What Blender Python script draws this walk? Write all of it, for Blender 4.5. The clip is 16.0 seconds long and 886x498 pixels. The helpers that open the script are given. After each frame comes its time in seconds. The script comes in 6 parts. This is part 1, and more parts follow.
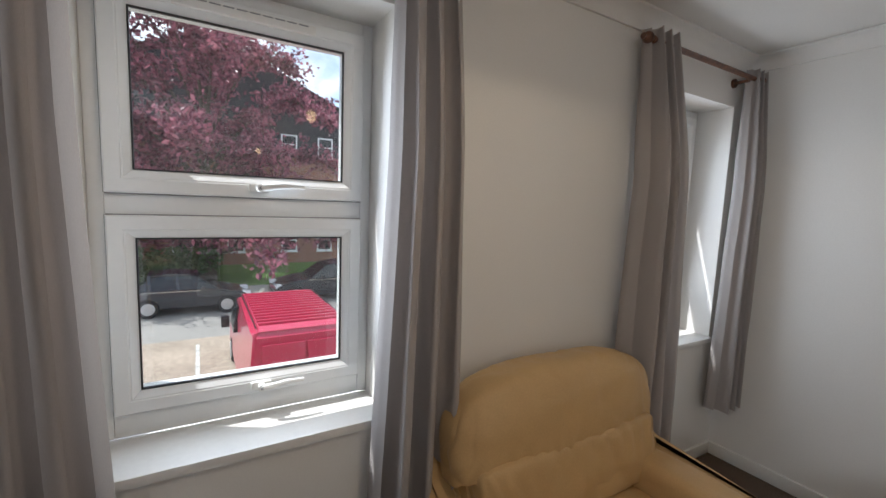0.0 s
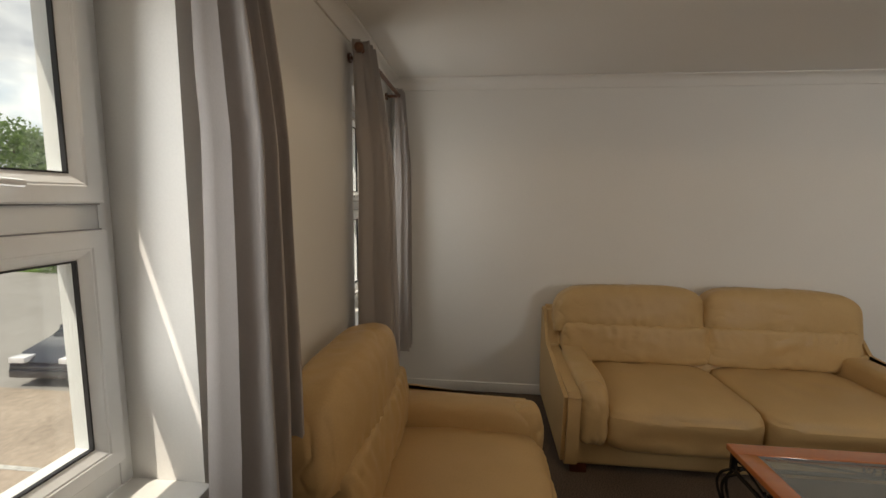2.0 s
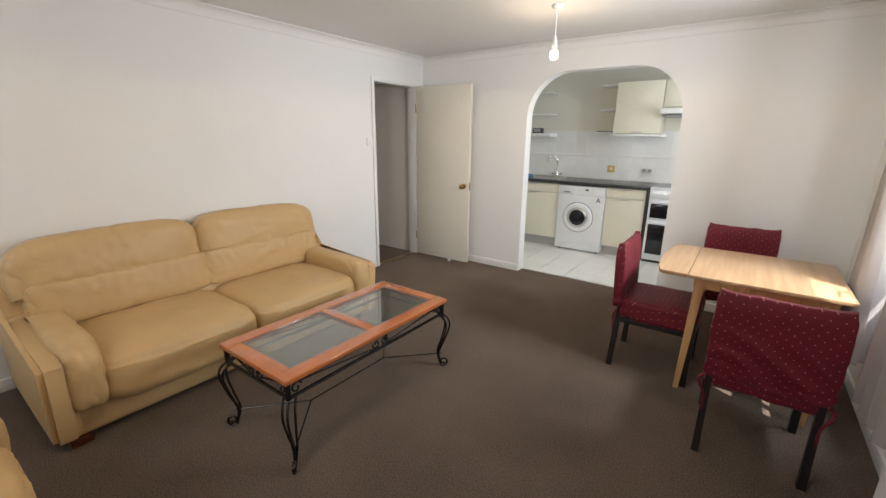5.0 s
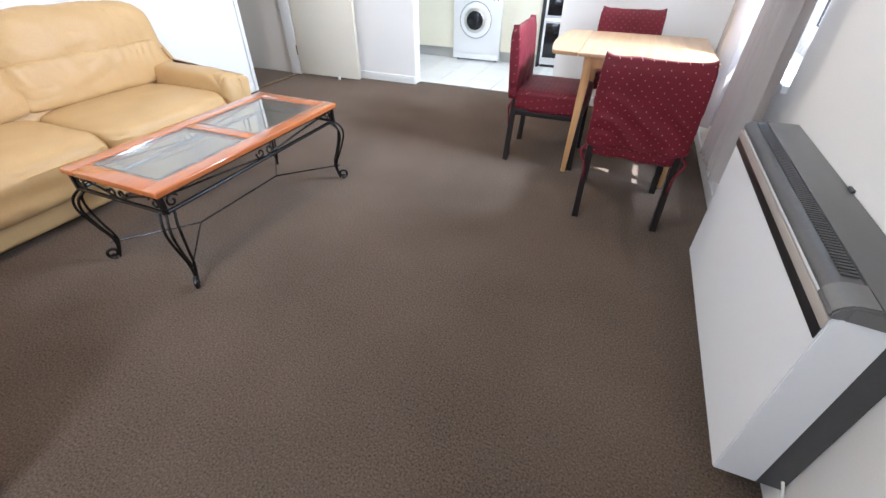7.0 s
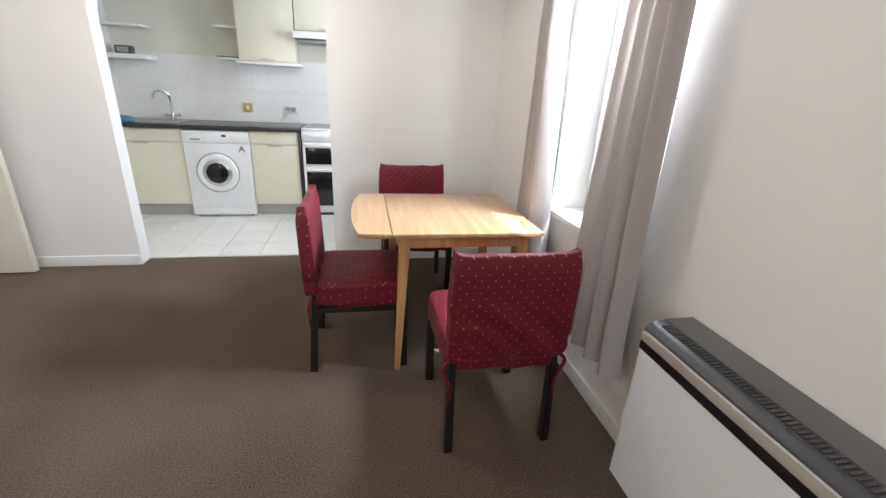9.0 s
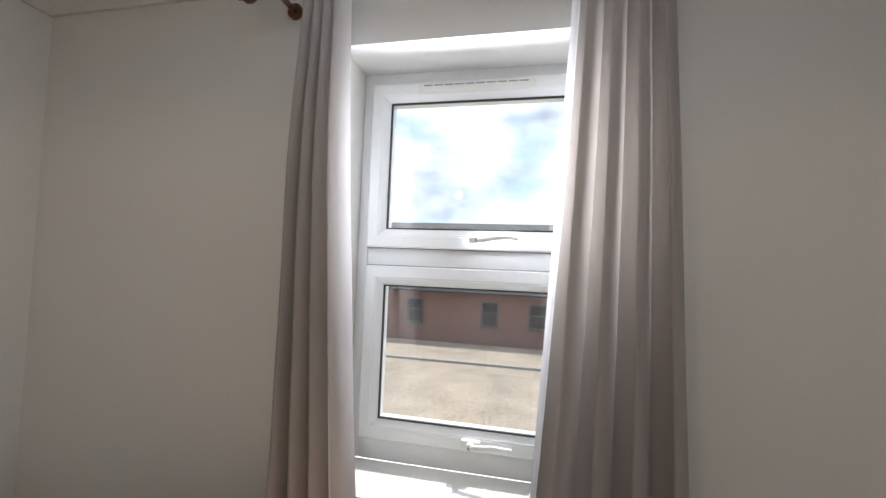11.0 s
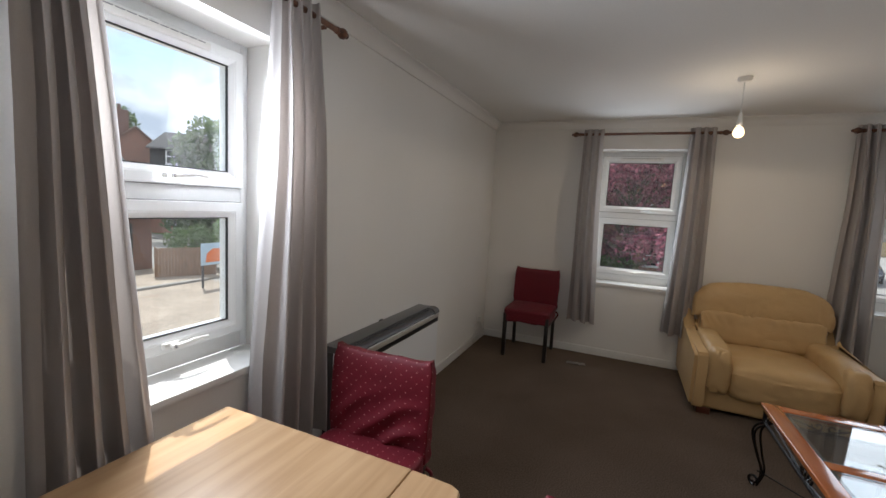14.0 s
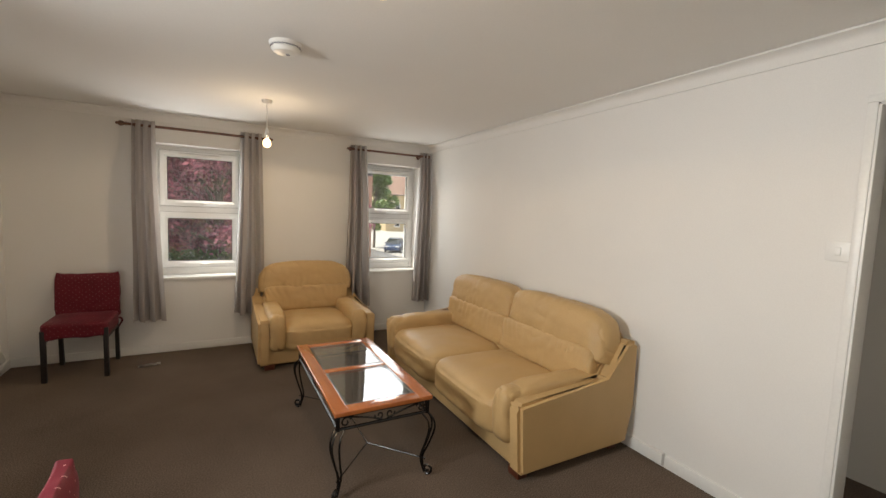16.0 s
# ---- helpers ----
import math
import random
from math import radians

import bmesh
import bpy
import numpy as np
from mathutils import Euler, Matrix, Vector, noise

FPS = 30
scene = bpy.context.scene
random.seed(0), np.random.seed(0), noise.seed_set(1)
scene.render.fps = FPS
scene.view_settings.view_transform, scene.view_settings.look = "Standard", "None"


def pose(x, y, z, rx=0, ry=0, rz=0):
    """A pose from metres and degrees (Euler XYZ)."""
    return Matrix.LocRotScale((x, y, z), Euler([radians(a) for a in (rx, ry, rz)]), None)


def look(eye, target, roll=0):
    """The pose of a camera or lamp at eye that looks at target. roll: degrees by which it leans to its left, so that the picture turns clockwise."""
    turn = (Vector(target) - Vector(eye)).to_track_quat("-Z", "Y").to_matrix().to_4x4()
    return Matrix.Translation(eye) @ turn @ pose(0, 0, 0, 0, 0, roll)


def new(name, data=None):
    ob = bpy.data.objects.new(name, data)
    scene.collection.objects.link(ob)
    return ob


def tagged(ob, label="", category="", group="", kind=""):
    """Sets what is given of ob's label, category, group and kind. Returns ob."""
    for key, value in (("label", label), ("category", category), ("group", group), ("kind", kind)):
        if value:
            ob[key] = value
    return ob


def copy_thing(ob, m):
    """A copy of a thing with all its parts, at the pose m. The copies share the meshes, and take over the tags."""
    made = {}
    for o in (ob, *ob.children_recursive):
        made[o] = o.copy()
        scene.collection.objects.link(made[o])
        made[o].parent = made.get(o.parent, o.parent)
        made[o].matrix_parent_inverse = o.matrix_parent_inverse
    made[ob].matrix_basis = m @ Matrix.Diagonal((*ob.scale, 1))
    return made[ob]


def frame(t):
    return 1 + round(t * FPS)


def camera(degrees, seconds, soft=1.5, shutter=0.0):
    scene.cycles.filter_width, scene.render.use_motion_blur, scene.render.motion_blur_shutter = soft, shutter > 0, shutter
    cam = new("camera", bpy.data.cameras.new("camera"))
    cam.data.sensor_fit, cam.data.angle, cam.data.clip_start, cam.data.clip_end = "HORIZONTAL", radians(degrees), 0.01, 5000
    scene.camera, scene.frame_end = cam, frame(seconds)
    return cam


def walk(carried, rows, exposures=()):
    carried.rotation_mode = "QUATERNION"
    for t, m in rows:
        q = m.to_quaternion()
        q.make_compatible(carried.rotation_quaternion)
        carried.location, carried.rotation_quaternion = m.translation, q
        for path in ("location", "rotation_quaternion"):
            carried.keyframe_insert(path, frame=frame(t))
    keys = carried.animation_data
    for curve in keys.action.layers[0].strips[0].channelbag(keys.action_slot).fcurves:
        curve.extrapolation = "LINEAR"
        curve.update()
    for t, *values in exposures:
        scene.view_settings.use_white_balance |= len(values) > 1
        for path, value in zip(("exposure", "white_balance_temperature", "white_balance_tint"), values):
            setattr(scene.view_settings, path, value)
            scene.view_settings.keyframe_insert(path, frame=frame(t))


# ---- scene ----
cam = camera(93.9, 16.0)
PATH = [
    (0, (1.298, 3.728, 1.449), (2.312, 5.438, 1.233), 2.3),
    (0.5, (1.14, 4.06, 1.422), (2.292, 5.683, 1.217), 1.9),
    (1, (1.018, 4.29, 1.434), (2.513, 5.599, 1.211), 0.9),
    (1.5, (0.93, 4.364, 1.459), (2.769, 5.11, 1.211), 0.0),
    (2, (0.918, 4.262, 1.462), (2.894, 4.455, 1.224), 0.6),
    (2.5, (0.897, 4.185, 1.531), (2.847, 3.825, 1.27), 1.2),
    (3, (0.848, 4.124, 1.526), (2.672, 3.341, 1.276), 1.0),
    (3.5, (0.79, 4.105, 1.522), (2.428, 2.988, 1.263), 0.6),
    (4, (0.747, 4.087, 1.512), (2.189, 2.734, 1.21), 0.3),
    (4.2, (0.728, 4.072, 1.506), (2.102, 2.656, 1.178), 0.3),
    (6.3, (0.682, 4.062, 1.285), (1.486, 2.53, 0.282), 0.6),
    (6.5, (0.658, 4.058, 1.259), (1.416, 2.549, 0.187), 0.3),
    (7, (0.632, 4.059, 1.21), (1.239, 2.575, 0.014), 0.4),
    (7.5, (0.641, 3.969, 1.182), (1.059, 2.443, -0.042), 1.5),
    (8, (0.698, 3.746, 1.195), (0.912, 2.109, 0.067), 2.4),
    (8.5, (0.821, 3.476, 1.248), (0.776, 1.716, 0.3), 2.8),
    (9, (1.001, 3.181, 1.297), (0.627, 1.347, 0.591), 3.0),
    (9.5, (1.073, 2.815, 1.354), (0.331, 1.012, 0.907), 1.4),
    (10, (1.12, 2.422, 1.411), (-0.151, 0.898, 1.162), 2.1),
    (12.3, (1.123, 1.172, 1.366), (-0.674, 2.049, 1.338), 1.2),
    (12.5, (1.175, 1.125, 1.416), (-0.562, 2.11, 1.303), 1.5),
    (13, (1.212, 0.972, 1.438), (-0.271, 2.304, 1.268), 2.3),
    (13.5, (1.332, 0.749, 1.439), (0.168, 2.362, 1.233), 3.1),
    (14, (1.336, 0.59, 1.426), (0.547, 2.415, 1.212), 3.2),
    (14.5, (1.34, 0.497, 1.404), (0.948, 2.447, 1.19), 3.3),
    (15, (1.355, 0.366, 1.452), (1.408, 2.354, 1.237), 3.1),
    (15.5, (1.424, 0.21, 1.473), (1.921, 2.135, 1.259), 2.5),
    (16, (1.598, 0.137, 1.475), (2.55, 1.887, 1.305), 2.3),
]
# the clip's camera opens up as it turns from the windows into the room
EXPOSURES = [(t, stops, kelvin, 10) for t, stops, kelvin in ((0.0, 0.75, 5900), (1.5, 0.25, 6200), (2.0, 0.22, 7200), (2.5, 0.95, 7500), (3.0, 1.3, 7000), (4.2, 1.35, 6900), (6.3, 2.15, 5400), (7.5, 2.6, 5400), (8.5, 2.1, 5900), (9.0, 1.85, 5900), (9.5, 1.4, 6100), (10.2, 0.85, 5900), (12.3, 0.35, 6300), (13.0, 0.45, 6100), (14.0, 0.62, 6000), (14.5, 0.6, 6000), (15.0, 0.72, 6700), (15.5, 1.1, 6900), (16.0, 1.32, 6900))]
SUN_STRENGTH = 3.4
BULB_UP, BULB_DOWN = 2.0, 4.6
DAYLIGHT = 11.5

walk(cam, [(t, look(eye, target, roll)) for t, eye, target, roll in PATH], EXPOSURES)

# ---- world and sun ----
SUN = Vector((0.435, -0.245, -0.866))
world = bpy.data.worlds.new("sky")
scene.world = world
world.use_nodes = True
wn, wl = world.node_tree.nodes, world.node_tree.links
wn.clear()
sky = wn.new("ShaderNodeTexSky")
sky.sky_type, sky.sun_disc = "NISHITA", False
sky.sun_elevation, sky.sun_rotation = radians(60), radians(-60.6)
sky.air_density, sky.dust_density = 1.0, 1.2
coord = wn.new("ShaderNodeTexCoord")
cloud_map = wn.new("ShaderNodeMapping")
cloud_map.inputs["Scale"].default_value = (1.5, 1.5, 2.9)
cloud = wn.new("ShaderNodeTexNoise")
cloud.inputs["Scale"].default_value, cloud.inputs["Detail"].default_value = 2.1, 9
cloud.inputs["Roughness"].default_value, cloud.inputs["Distortion"].default_value = 0.56, 0.25
cover = wn.new("ShaderNodeValToRGB")
cover.color_ramp.elements[0].position, cover.color_ramp.elements[1].position = 0.34, 0.51
shade = wn.new("ShaderNodeTexNoise")
shade.inputs["Scale"].default_value, shade.inputs["Detail"].default_value = 3.4, 6
tone = wn.new("ShaderNodeValToRGB")
tone.color_ramp.elements[0].position, tone.color_ramp.elements[0].color = 0.35, (3.0, 3.3, 3.9, 1)
tone.color_ramp.elements[1].position, tone.color_ramp.elements[1].color = 0.62, (7.6, 7.7, 7.8, 1)
blend = wn.new("ShaderNodeMixRGB")
back = wn.new("ShaderNodeBackground")
back.inputs["Strength"].default_value = 0.15
wout = wn.new("ShaderNodeOutputWorld")
wl.new(coord.outputs["Generated"], cloud_map.inputs["Vector"])
wl.new(cloud_map.outputs["Vector"], cloud.inputs["Vector"])
wl.new(cloud_map.outputs["Vector"], shade.inputs["Vector"])
wl.new(cloud.outputs["Fac"], cover.inputs["Fac"])
wl.new(shade.outputs["Fac"], tone.inputs["Fac"])
wl.new(cover.outputs["Color"], blend.inputs["Fac"])
wl.new(sky.outputs["Color"], blend.inputs["Color1"])
wl.new(tone.outputs["Color"], blend.inputs["Color2"])
wl.new(blend.outputs["Color"], back.inputs["Color"])
wl.new(back.outputs["Background"], wout.inputs["Surface"])

sun_data = bpy.data.lights.new("sun", "SUN")
sun_data.energy, sun_data.angle, sun_data.color = SUN_STRENGTH, radians(0.55), (1.0, 0.95, 0.87)
sun_lamp = new("sun", sun_data)
sun_lamp.matrix_world = look((0, 0, 30), Vector((0, 0, 30)) + SUN)


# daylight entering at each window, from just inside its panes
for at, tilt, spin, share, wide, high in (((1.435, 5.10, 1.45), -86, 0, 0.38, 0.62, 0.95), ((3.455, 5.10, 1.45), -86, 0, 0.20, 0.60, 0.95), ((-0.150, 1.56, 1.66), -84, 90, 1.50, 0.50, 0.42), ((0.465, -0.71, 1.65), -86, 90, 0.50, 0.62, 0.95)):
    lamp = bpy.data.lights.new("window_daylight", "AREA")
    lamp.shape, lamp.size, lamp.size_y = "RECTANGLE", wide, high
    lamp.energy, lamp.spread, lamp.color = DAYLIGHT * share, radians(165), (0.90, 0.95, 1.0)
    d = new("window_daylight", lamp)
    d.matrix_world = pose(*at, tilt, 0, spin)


# ---- materials ----
def rgb(c):
    return (c[0], c[1], c[2], 1.0)


def surface(name, colour, rough=0.6, metal=0.0, vary=0.12, scale=6.0, fine=90.0, bump=0.15, depth=0.002, coat=0.0, sheen=0.0, spec=0.5, stretch=(1, 1, 1), each=0.0, coarse=1.0):
    """A principled material whose colour and relief vary at two scales."""
    m = bpy.data.materials.new(name)
    m.use_nodes = True
    n, l = m.node_tree.nodes, m.node_tree.links
    b = n["Principled BSDF"]
    b.inputs["Roughness"].default_value, b.inputs["Metallic"].default_value = rough, metal
    b.inputs["Coat Weight"].default_value, b.inputs["Sheen Weight"].default_value = coat, sheen
    b.inputs["Specular IOR Level"].default_value = spec
    tc, mp = n.new("ShaderNodeTexCoord"), n.new("ShaderNodeMapping")
    mp.inputs["Scale"].default_value = stretch
    l.new(tc.outputs["Object"], mp.inputs["Vector"])
    big, small = n.new("ShaderNodeTexNoise"), n.new("ShaderNodeTexNoise")
    big.inputs["Scale"].default_value, big.inputs["Detail"].default_value = scale, 4
    small.inputs["Scale"].default_value, small.inputs["Detail"].default_value = fine, 3
    add = n.new("ShaderNodeMath")
    add.operation = "ADD"
    for t in (big, small):
        l.new(mp.outputs["Vector"], t.inputs["Vector"])
    weigh = n.new("ShaderNodeMapRange")
    weigh.inputs["To Min"].default_value, weigh.inputs["To Max"].default_value = 0.5 - 0.5 * coarse, 0.5 + 0.5 * coarse
    l.new(big.outputs["Fac"], weigh.inputs["Value"])
    l.new(weigh.outputs["Result"], add.inputs[0])
    l.new(small.outputs["Fac"], add.inputs[1])
    ramp = n.new("ShaderNodeMapRange")
    ramp.inputs["From Min"].default_value, ramp.inputs["From Max"].default_value = 0.6, 1.4
    ramp.inputs["To Min"].default_value, ramp.inputs["To Max"].default_value = 1 - vary, 1 + vary
    l.new(add.outputs[0], ramp.inputs["Value"])
    mul = n.new("ShaderNodeVectorMath")
    mul.operation = "SCALE"
    mul.inputs[0].default_value = colour[:3]
    if each:
        info, spread, prod = n.new("ShaderNodeObjectInfo"), n.new("ShaderNodeMapRange"), n.new("ShaderNodeMath")
        spread.inputs["To Min"].default_value, spread.inputs["To Max"].default_value = 1 - each, 1 + each
        prod.operation = "MULTIPLY"
        l.new(info.outputs["Random"], spread.inputs["Value"])
        l.new(spread.outputs["Result"], prod.inputs[0])
        l.new(ramp.outputs["Result"], prod.inputs[1])
        l.new(prod.outputs[0], mul.inputs["Scale"])
    else:
        l.new(ramp.outputs["Result"], mul.inputs["Scale"])
    l.new(mul.outputs[0], b.inputs["Base Color"])
    if bump:
        bp = n.new("ShaderNodeBump")
        bp.inputs["Strength"].default_value, bp.inputs["Distance"].default_value = bump, depth
        l.new(add.outputs[0], bp.inputs["Height"])
        l.new(bp.outputs["Normal"], b.inputs["Normal"])
    return m


def wood(name, light, dark, along=(1, 12, 12), rough=0.4, coat=0.2, scale=3.0):
    """Grained wood: stretched noise between two browns."""
    m = surface(name, light, rough, vary=0.1, coat=coat, bump=0.08)
    n, l = m.node_tree.nodes, m.node_tree.links
    tc, mp, g, r = n.new("ShaderNodeTexCoord"), n.new("ShaderNodeMapping"), n.new("ShaderNodeTexNoise"), n.new("ShaderNodeValToRGB")
    mp.inputs["Scale"].default_value = along
    g.inputs["Scale"].default_value, g.inputs["Detail"].default_value, g.inputs["Distortion"].default_value = scale, 8, 0.6
    r.color_ramp.elements[0].position, r.color_ramp.elements[0].color = 0.33, rgb(dark)
    r.color_ramp.elements[1].position, r.color_ramp.elements[1].color = 0.62, rgb(light)
    l.new(tc.outputs["Object"], mp.inputs["Vector"])
    l.new(mp.outputs["Vector"], g.inputs["Vector"])
    l.new(g.outputs["Fac"], r.inputs["Fac"])
    l.new(r.outputs["Color"], n["Principled BSDF"].inputs["Base Color"])
    return m


def pane(name, tint=(0.96, 0.98, 0.97), gloss=0.06, fresnel=False, haze=0.0):
    """Thin clear glass: see-through with a mirror gloss. haze: share of a pale translucent film."""
    m = bpy.data.materials.new(name)
    m.use_nodes = True
    n, l = m.node_tree.nodes, m.node_tree.links
    n.clear()
    t, g, x, o = n.new("ShaderNodeBsdfTransparent"), n.new("ShaderNodeBsdfGlossy"), n.new("ShaderNodeMixShader"), n.new("ShaderNodeOutputMaterial")
    t.inputs["Color"].default_value = rgb(tint)
    g.inputs["Roughness"].default_value = 0.01
    x.inputs["Fac"].default_value = gloss
    if fresnel:
        f, p, a = n.new("ShaderNodeLayerWeight"), n.new("ShaderNodeMath"), n.new("ShaderNodeMath")
        f.inputs["Blend"].default_value = 0.5
        p.operation, p.inputs[1].default_value = "POWER", 4.0
        a.operation, a.inputs[1].default_value = "ADD", 0.15
        l.new(f.outputs["Facing"], p.inputs[0])
        l.new(p.outputs[0], a.inputs[0])
        l.new(a.outputs[0], x.inputs["Fac"])
    l.new(t.outputs[0], x.inputs[1])
    l.new(g.outputs[0], x.inputs[2])
    l.new(x.outputs[0], o.inputs["Surface"])
    if haze:
        film, y = n.new("ShaderNodeBsdfTranslucent"), n.new("ShaderNodeMixShader")
        film.inputs["Color"].default_value = (0.8, 0.8, 0.8, 1)
        y.inputs["Fac"].default_value = haze
        l.new(x.outputs[0], y.inputs[1])
        l.new(film.outputs[0], y.inputs[2])
        l.new(y.outputs[0], o.inputs["Surface"])
    return m


def glow(name, colour, strength):
    m = bpy.data.materials.new(name)
    m.use_nodes = True
    n, l = m.node_tree.nodes, m.node_tree.links
    n.clear()
    e, o = n.new("ShaderNodeEmission"), n.new("ShaderNodeOutputMaterial")
    e.inputs["Color"].default_value, e.inputs["Strength"].default_value = rgb(colour), strength
    l.new(e.outputs[0], o.inputs["Surface"])
    return m


def dotted(name, colour, dot):
    """Woven cloth with a lattice of small pale flecks."""
    m = surface(name, colour, 0.55, spec=0.3, vary=0.22, scale=9, fine=260, bump=0.25, depth=0.0015, sheen=0.04)
    n, l = m.node_tree.nodes, m.node_tree.links
    old = n["Principled BSDF"].inputs["Base Color"].links[0].from_socket
    tc, sep = n.new("ShaderNodeTexCoord"), n.new("ShaderNodeSeparateXYZ")
    l.new(tc.outputs["Object"], sep.inputs[0])

    def op(kind, a, b=None):
        k = n.new("ShaderNodeMath")
        k.operation = kind
        for i, v in enumerate((a, b)):
            if v is None:
                continue
            if isinstance(v, float):
                k.inputs[i].default_value = v
            else:
                l.new(v, k.inputs[i])
        return k.outputs[0]
    p = op("ADD", sep.outputs["X"], op("MULTIPLY", sep.outputs["Y"], 0.6))
    q = op("ADD", sep.outputs["Z"], op("MULTIPLY", sep.outputs["Y"], 0.8))
    u = op("MULTIPLY", op("ADD", p, q), 22.0)
    v = op("MULTIPLY", op("SUBTRACT", p, q), 22.0)
    du = op("ABSOLUTE", op("SUBTRACT", op("FRACT", u), 0.5))
    dv = op("ABSOLUTE", op("SUBTRACT", op("FRACT", v), 0.5))
    fleck = op("LESS_THAN", op("ADD", du, dv), 0.092)
    mix = n.new("ShaderNodeMixRGB")
    l.new(fleck, mix.inputs["Fac"])
    l.new(old, mix.inputs["Color1"])
    mix.inputs["Color2"].default_value = rgb(dot)
    l.new(mix.outputs["Color"], n["Principled BSDF"].inputs["Base Color"])
    return m


def brickwork(name, brick, mortar, scale=1.0, width=0.225, height=0.075):
    m = surface(name, brick, 0.85, vary=0.25, scale=1.2, fine=30)
    n, l = m.node_tree.nodes, m.node_tree.links
    tc, mp, t = n.new("ShaderNodeTexCoord"), n.new("ShaderNodeMapping"), n.new("ShaderNodeTexBrick")
    sep, add, com = n.new("ShaderNodeSeparateXYZ"), n.new("ShaderNodeMath"), n.new("ShaderNodeCombineXYZ")
    l.new(tc.outputs["Object"], sep.inputs[0])
    add.operation = "ADD"
    l.new(sep.outputs["X"], add.inputs[0])
    l.new(sep.outputs["Y"], add.inputs[1])
    l.new(add.outputs[0], com.inputs["X"])
    l.new(sep.outputs["Z"], com.inputs["Y"])
    l.new(com.outputs[0], t.inputs["Vector"])
    t.inputs["Scale"].default_value = scale
    t.inputs["Brick Width"].default_value, t.inputs["Row Height"].default_value = width, height
    t.inputs["Mortar Size"].default_value = 0.01
    t.inputs["Color1"].default_value, t.inputs["Color2"].default_value = rgb(brick), rgb([c * 0.72 for c in brick])
    t.inputs["Mortar"].default_value = rgb(mortar)
    l.new(t.outputs["Color"], n["Principled BSDF"].inputs["Base Color"])
    return m


def leafage(name, a, b):
    m = surface(name, a, 0.38, vary=0.35, scale=0.8, fine=6, bump=0)
    n, l = m.node_tree.nodes, m.node_tree.links
    bs = n["Principled BSDF"]
    geo, r = n.new("ShaderNodeNewGeometry"), n.new("ShaderNodeValToRGB")
    r.color_ramp.elements[0].color, r.color_ramp.elements[1].color = rgb(a), rgb(b)
    l.new(geo.outputs["Random Per Island"], r.inputs["Fac"])
    l.new(r.outputs["Color"], bs.inputs["Base Color"])
    return m


def see_through(m, share, tint=None):
    """Lets a share of the light through thin cloth or leaves."""
    n, l = m.node_tree.nodes, m.node_tree.links
    b, o = n["Principled BSDF"], n["Material Output"]
    t, x = n.new("ShaderNodeBsdfTranslucent"), n.new("ShaderNodeMixShader")
    x.inputs["Fac"].default_value = share
    if tint:
        t.inputs["Color"].default_value = rgb(tint)
    else:
        l.new(b.inputs["Base Color"].links[0].from_socket, t.inputs["Color"])
    l.new(b.outputs[0], x.inputs[1])
    l.new(t.outputs[0], x.inputs[2])
    l.new(x.outputs[0], o.inputs["Surface"])
    return m


WALL = surface("painted plaster", (0.80, 0.785, 0.755), 0.75, vary=0.035, scale=1.3, fine=160, bump=0.12, depth=0.0012)
CEIL = surface("ceiling paint", (0.80, 0.785, 0.755), 0.85, vary=0.03, scale=1.1, fine=120, bump=0.15, depth=0.0015)
TRIM = surface("gloss white trim", (0.80, 0.79, 0.76), 0.35, vary=0.04, scale=3, fine=60, bump=0.03)
CARPET = surface("brown carpet", (0.124, 0.093, 0.071), 1.0, vary=0.85, scale=1.8, fine=150, coarse=0.3, bump=0.6, depth=0.005, spec=0.0)
CARPET.node_tree.nodes["Principled BSDF"].inputs["Diffuse Roughness"].default_value = 1.0
UPVC = surface("white plastic frame", (0.84, 0.85, 0.85), 0.28, vary=0.02, scale=4, fine=40, bump=0)
SEAL = surface("black rubber seal", (0.02, 0.02, 0.022), 0.6, vary=0.1, bump=0)
# the glare over the window views is put in as a pale film
GLASS = pane("hazed window glass", haze=0.012)
CURTAIN = see_through(surface("taupe curtain cloth", (0.43, 0.40, 0.388), 0.9, vary=0.08, scale=5, fine=500, bump=0.35, depth=0.001, sheen=0.1, stretch=(1, 1, 0.3)), 0.20, (0.56, 0.485, 0.425))
POLE = wood("dark stained pole", (0.17, 0.07, 0.035), (0.07, 0.028, 0.015), (12, 12, 12), 0.35)
LEATHER = surface("tan leather", (0.54, 0.36, 0.165), 0.46, vary=0.08, scale=4, fine=190, bump=0.18, depth=0.002, spec=0.42)
FOOT = surface("mahogany foot", (0.10, 0.025, 0.012), 0.4, vary=0.1)
ORANGE = wood("orange lacquered wood", (0.47, 0.145, 0.04), (0.42, 0.12, 0.031), (14, 1.2, 14), 0.2, 0.8)
IRON = surface("black wrought iron", (0.007, 0.006, 0.006), 0.26, metal=0.0, vary=0.2, scale=20, bump=0.2)
TGLASS = pane("table glass", (0.90, 0.94, 0.92), fresnel=True, haze=0.05)
# pale film puts the bevel's bright reflection into the rim's colour
BEVEL = pane("bevelled glass rim", (0.75, 0.80, 0.78), 0.25, haze=0.30)
OAK = wood("honey wood tabletop", (0.49, 0.315, 0.17), (0.395, 0.238, 0.118), (11, 0.7, 11), 0.36, 0.2, 2.6)
BEECH = wood("pale wood leg", (0.60, 0.36, 0.15), (0.46, 0.25, 0.10), (14, 14, 1), 0.4)
REDCLOTH = dotted("burgundy flecked cloth", (0.135, 0.007, 0.016), (0.42, 0.20, 0.19))
BLACKWOOD = surface("black stained wood", (0.014, 0.010, 0.009), 0.45, vary=0.2, scale=12)
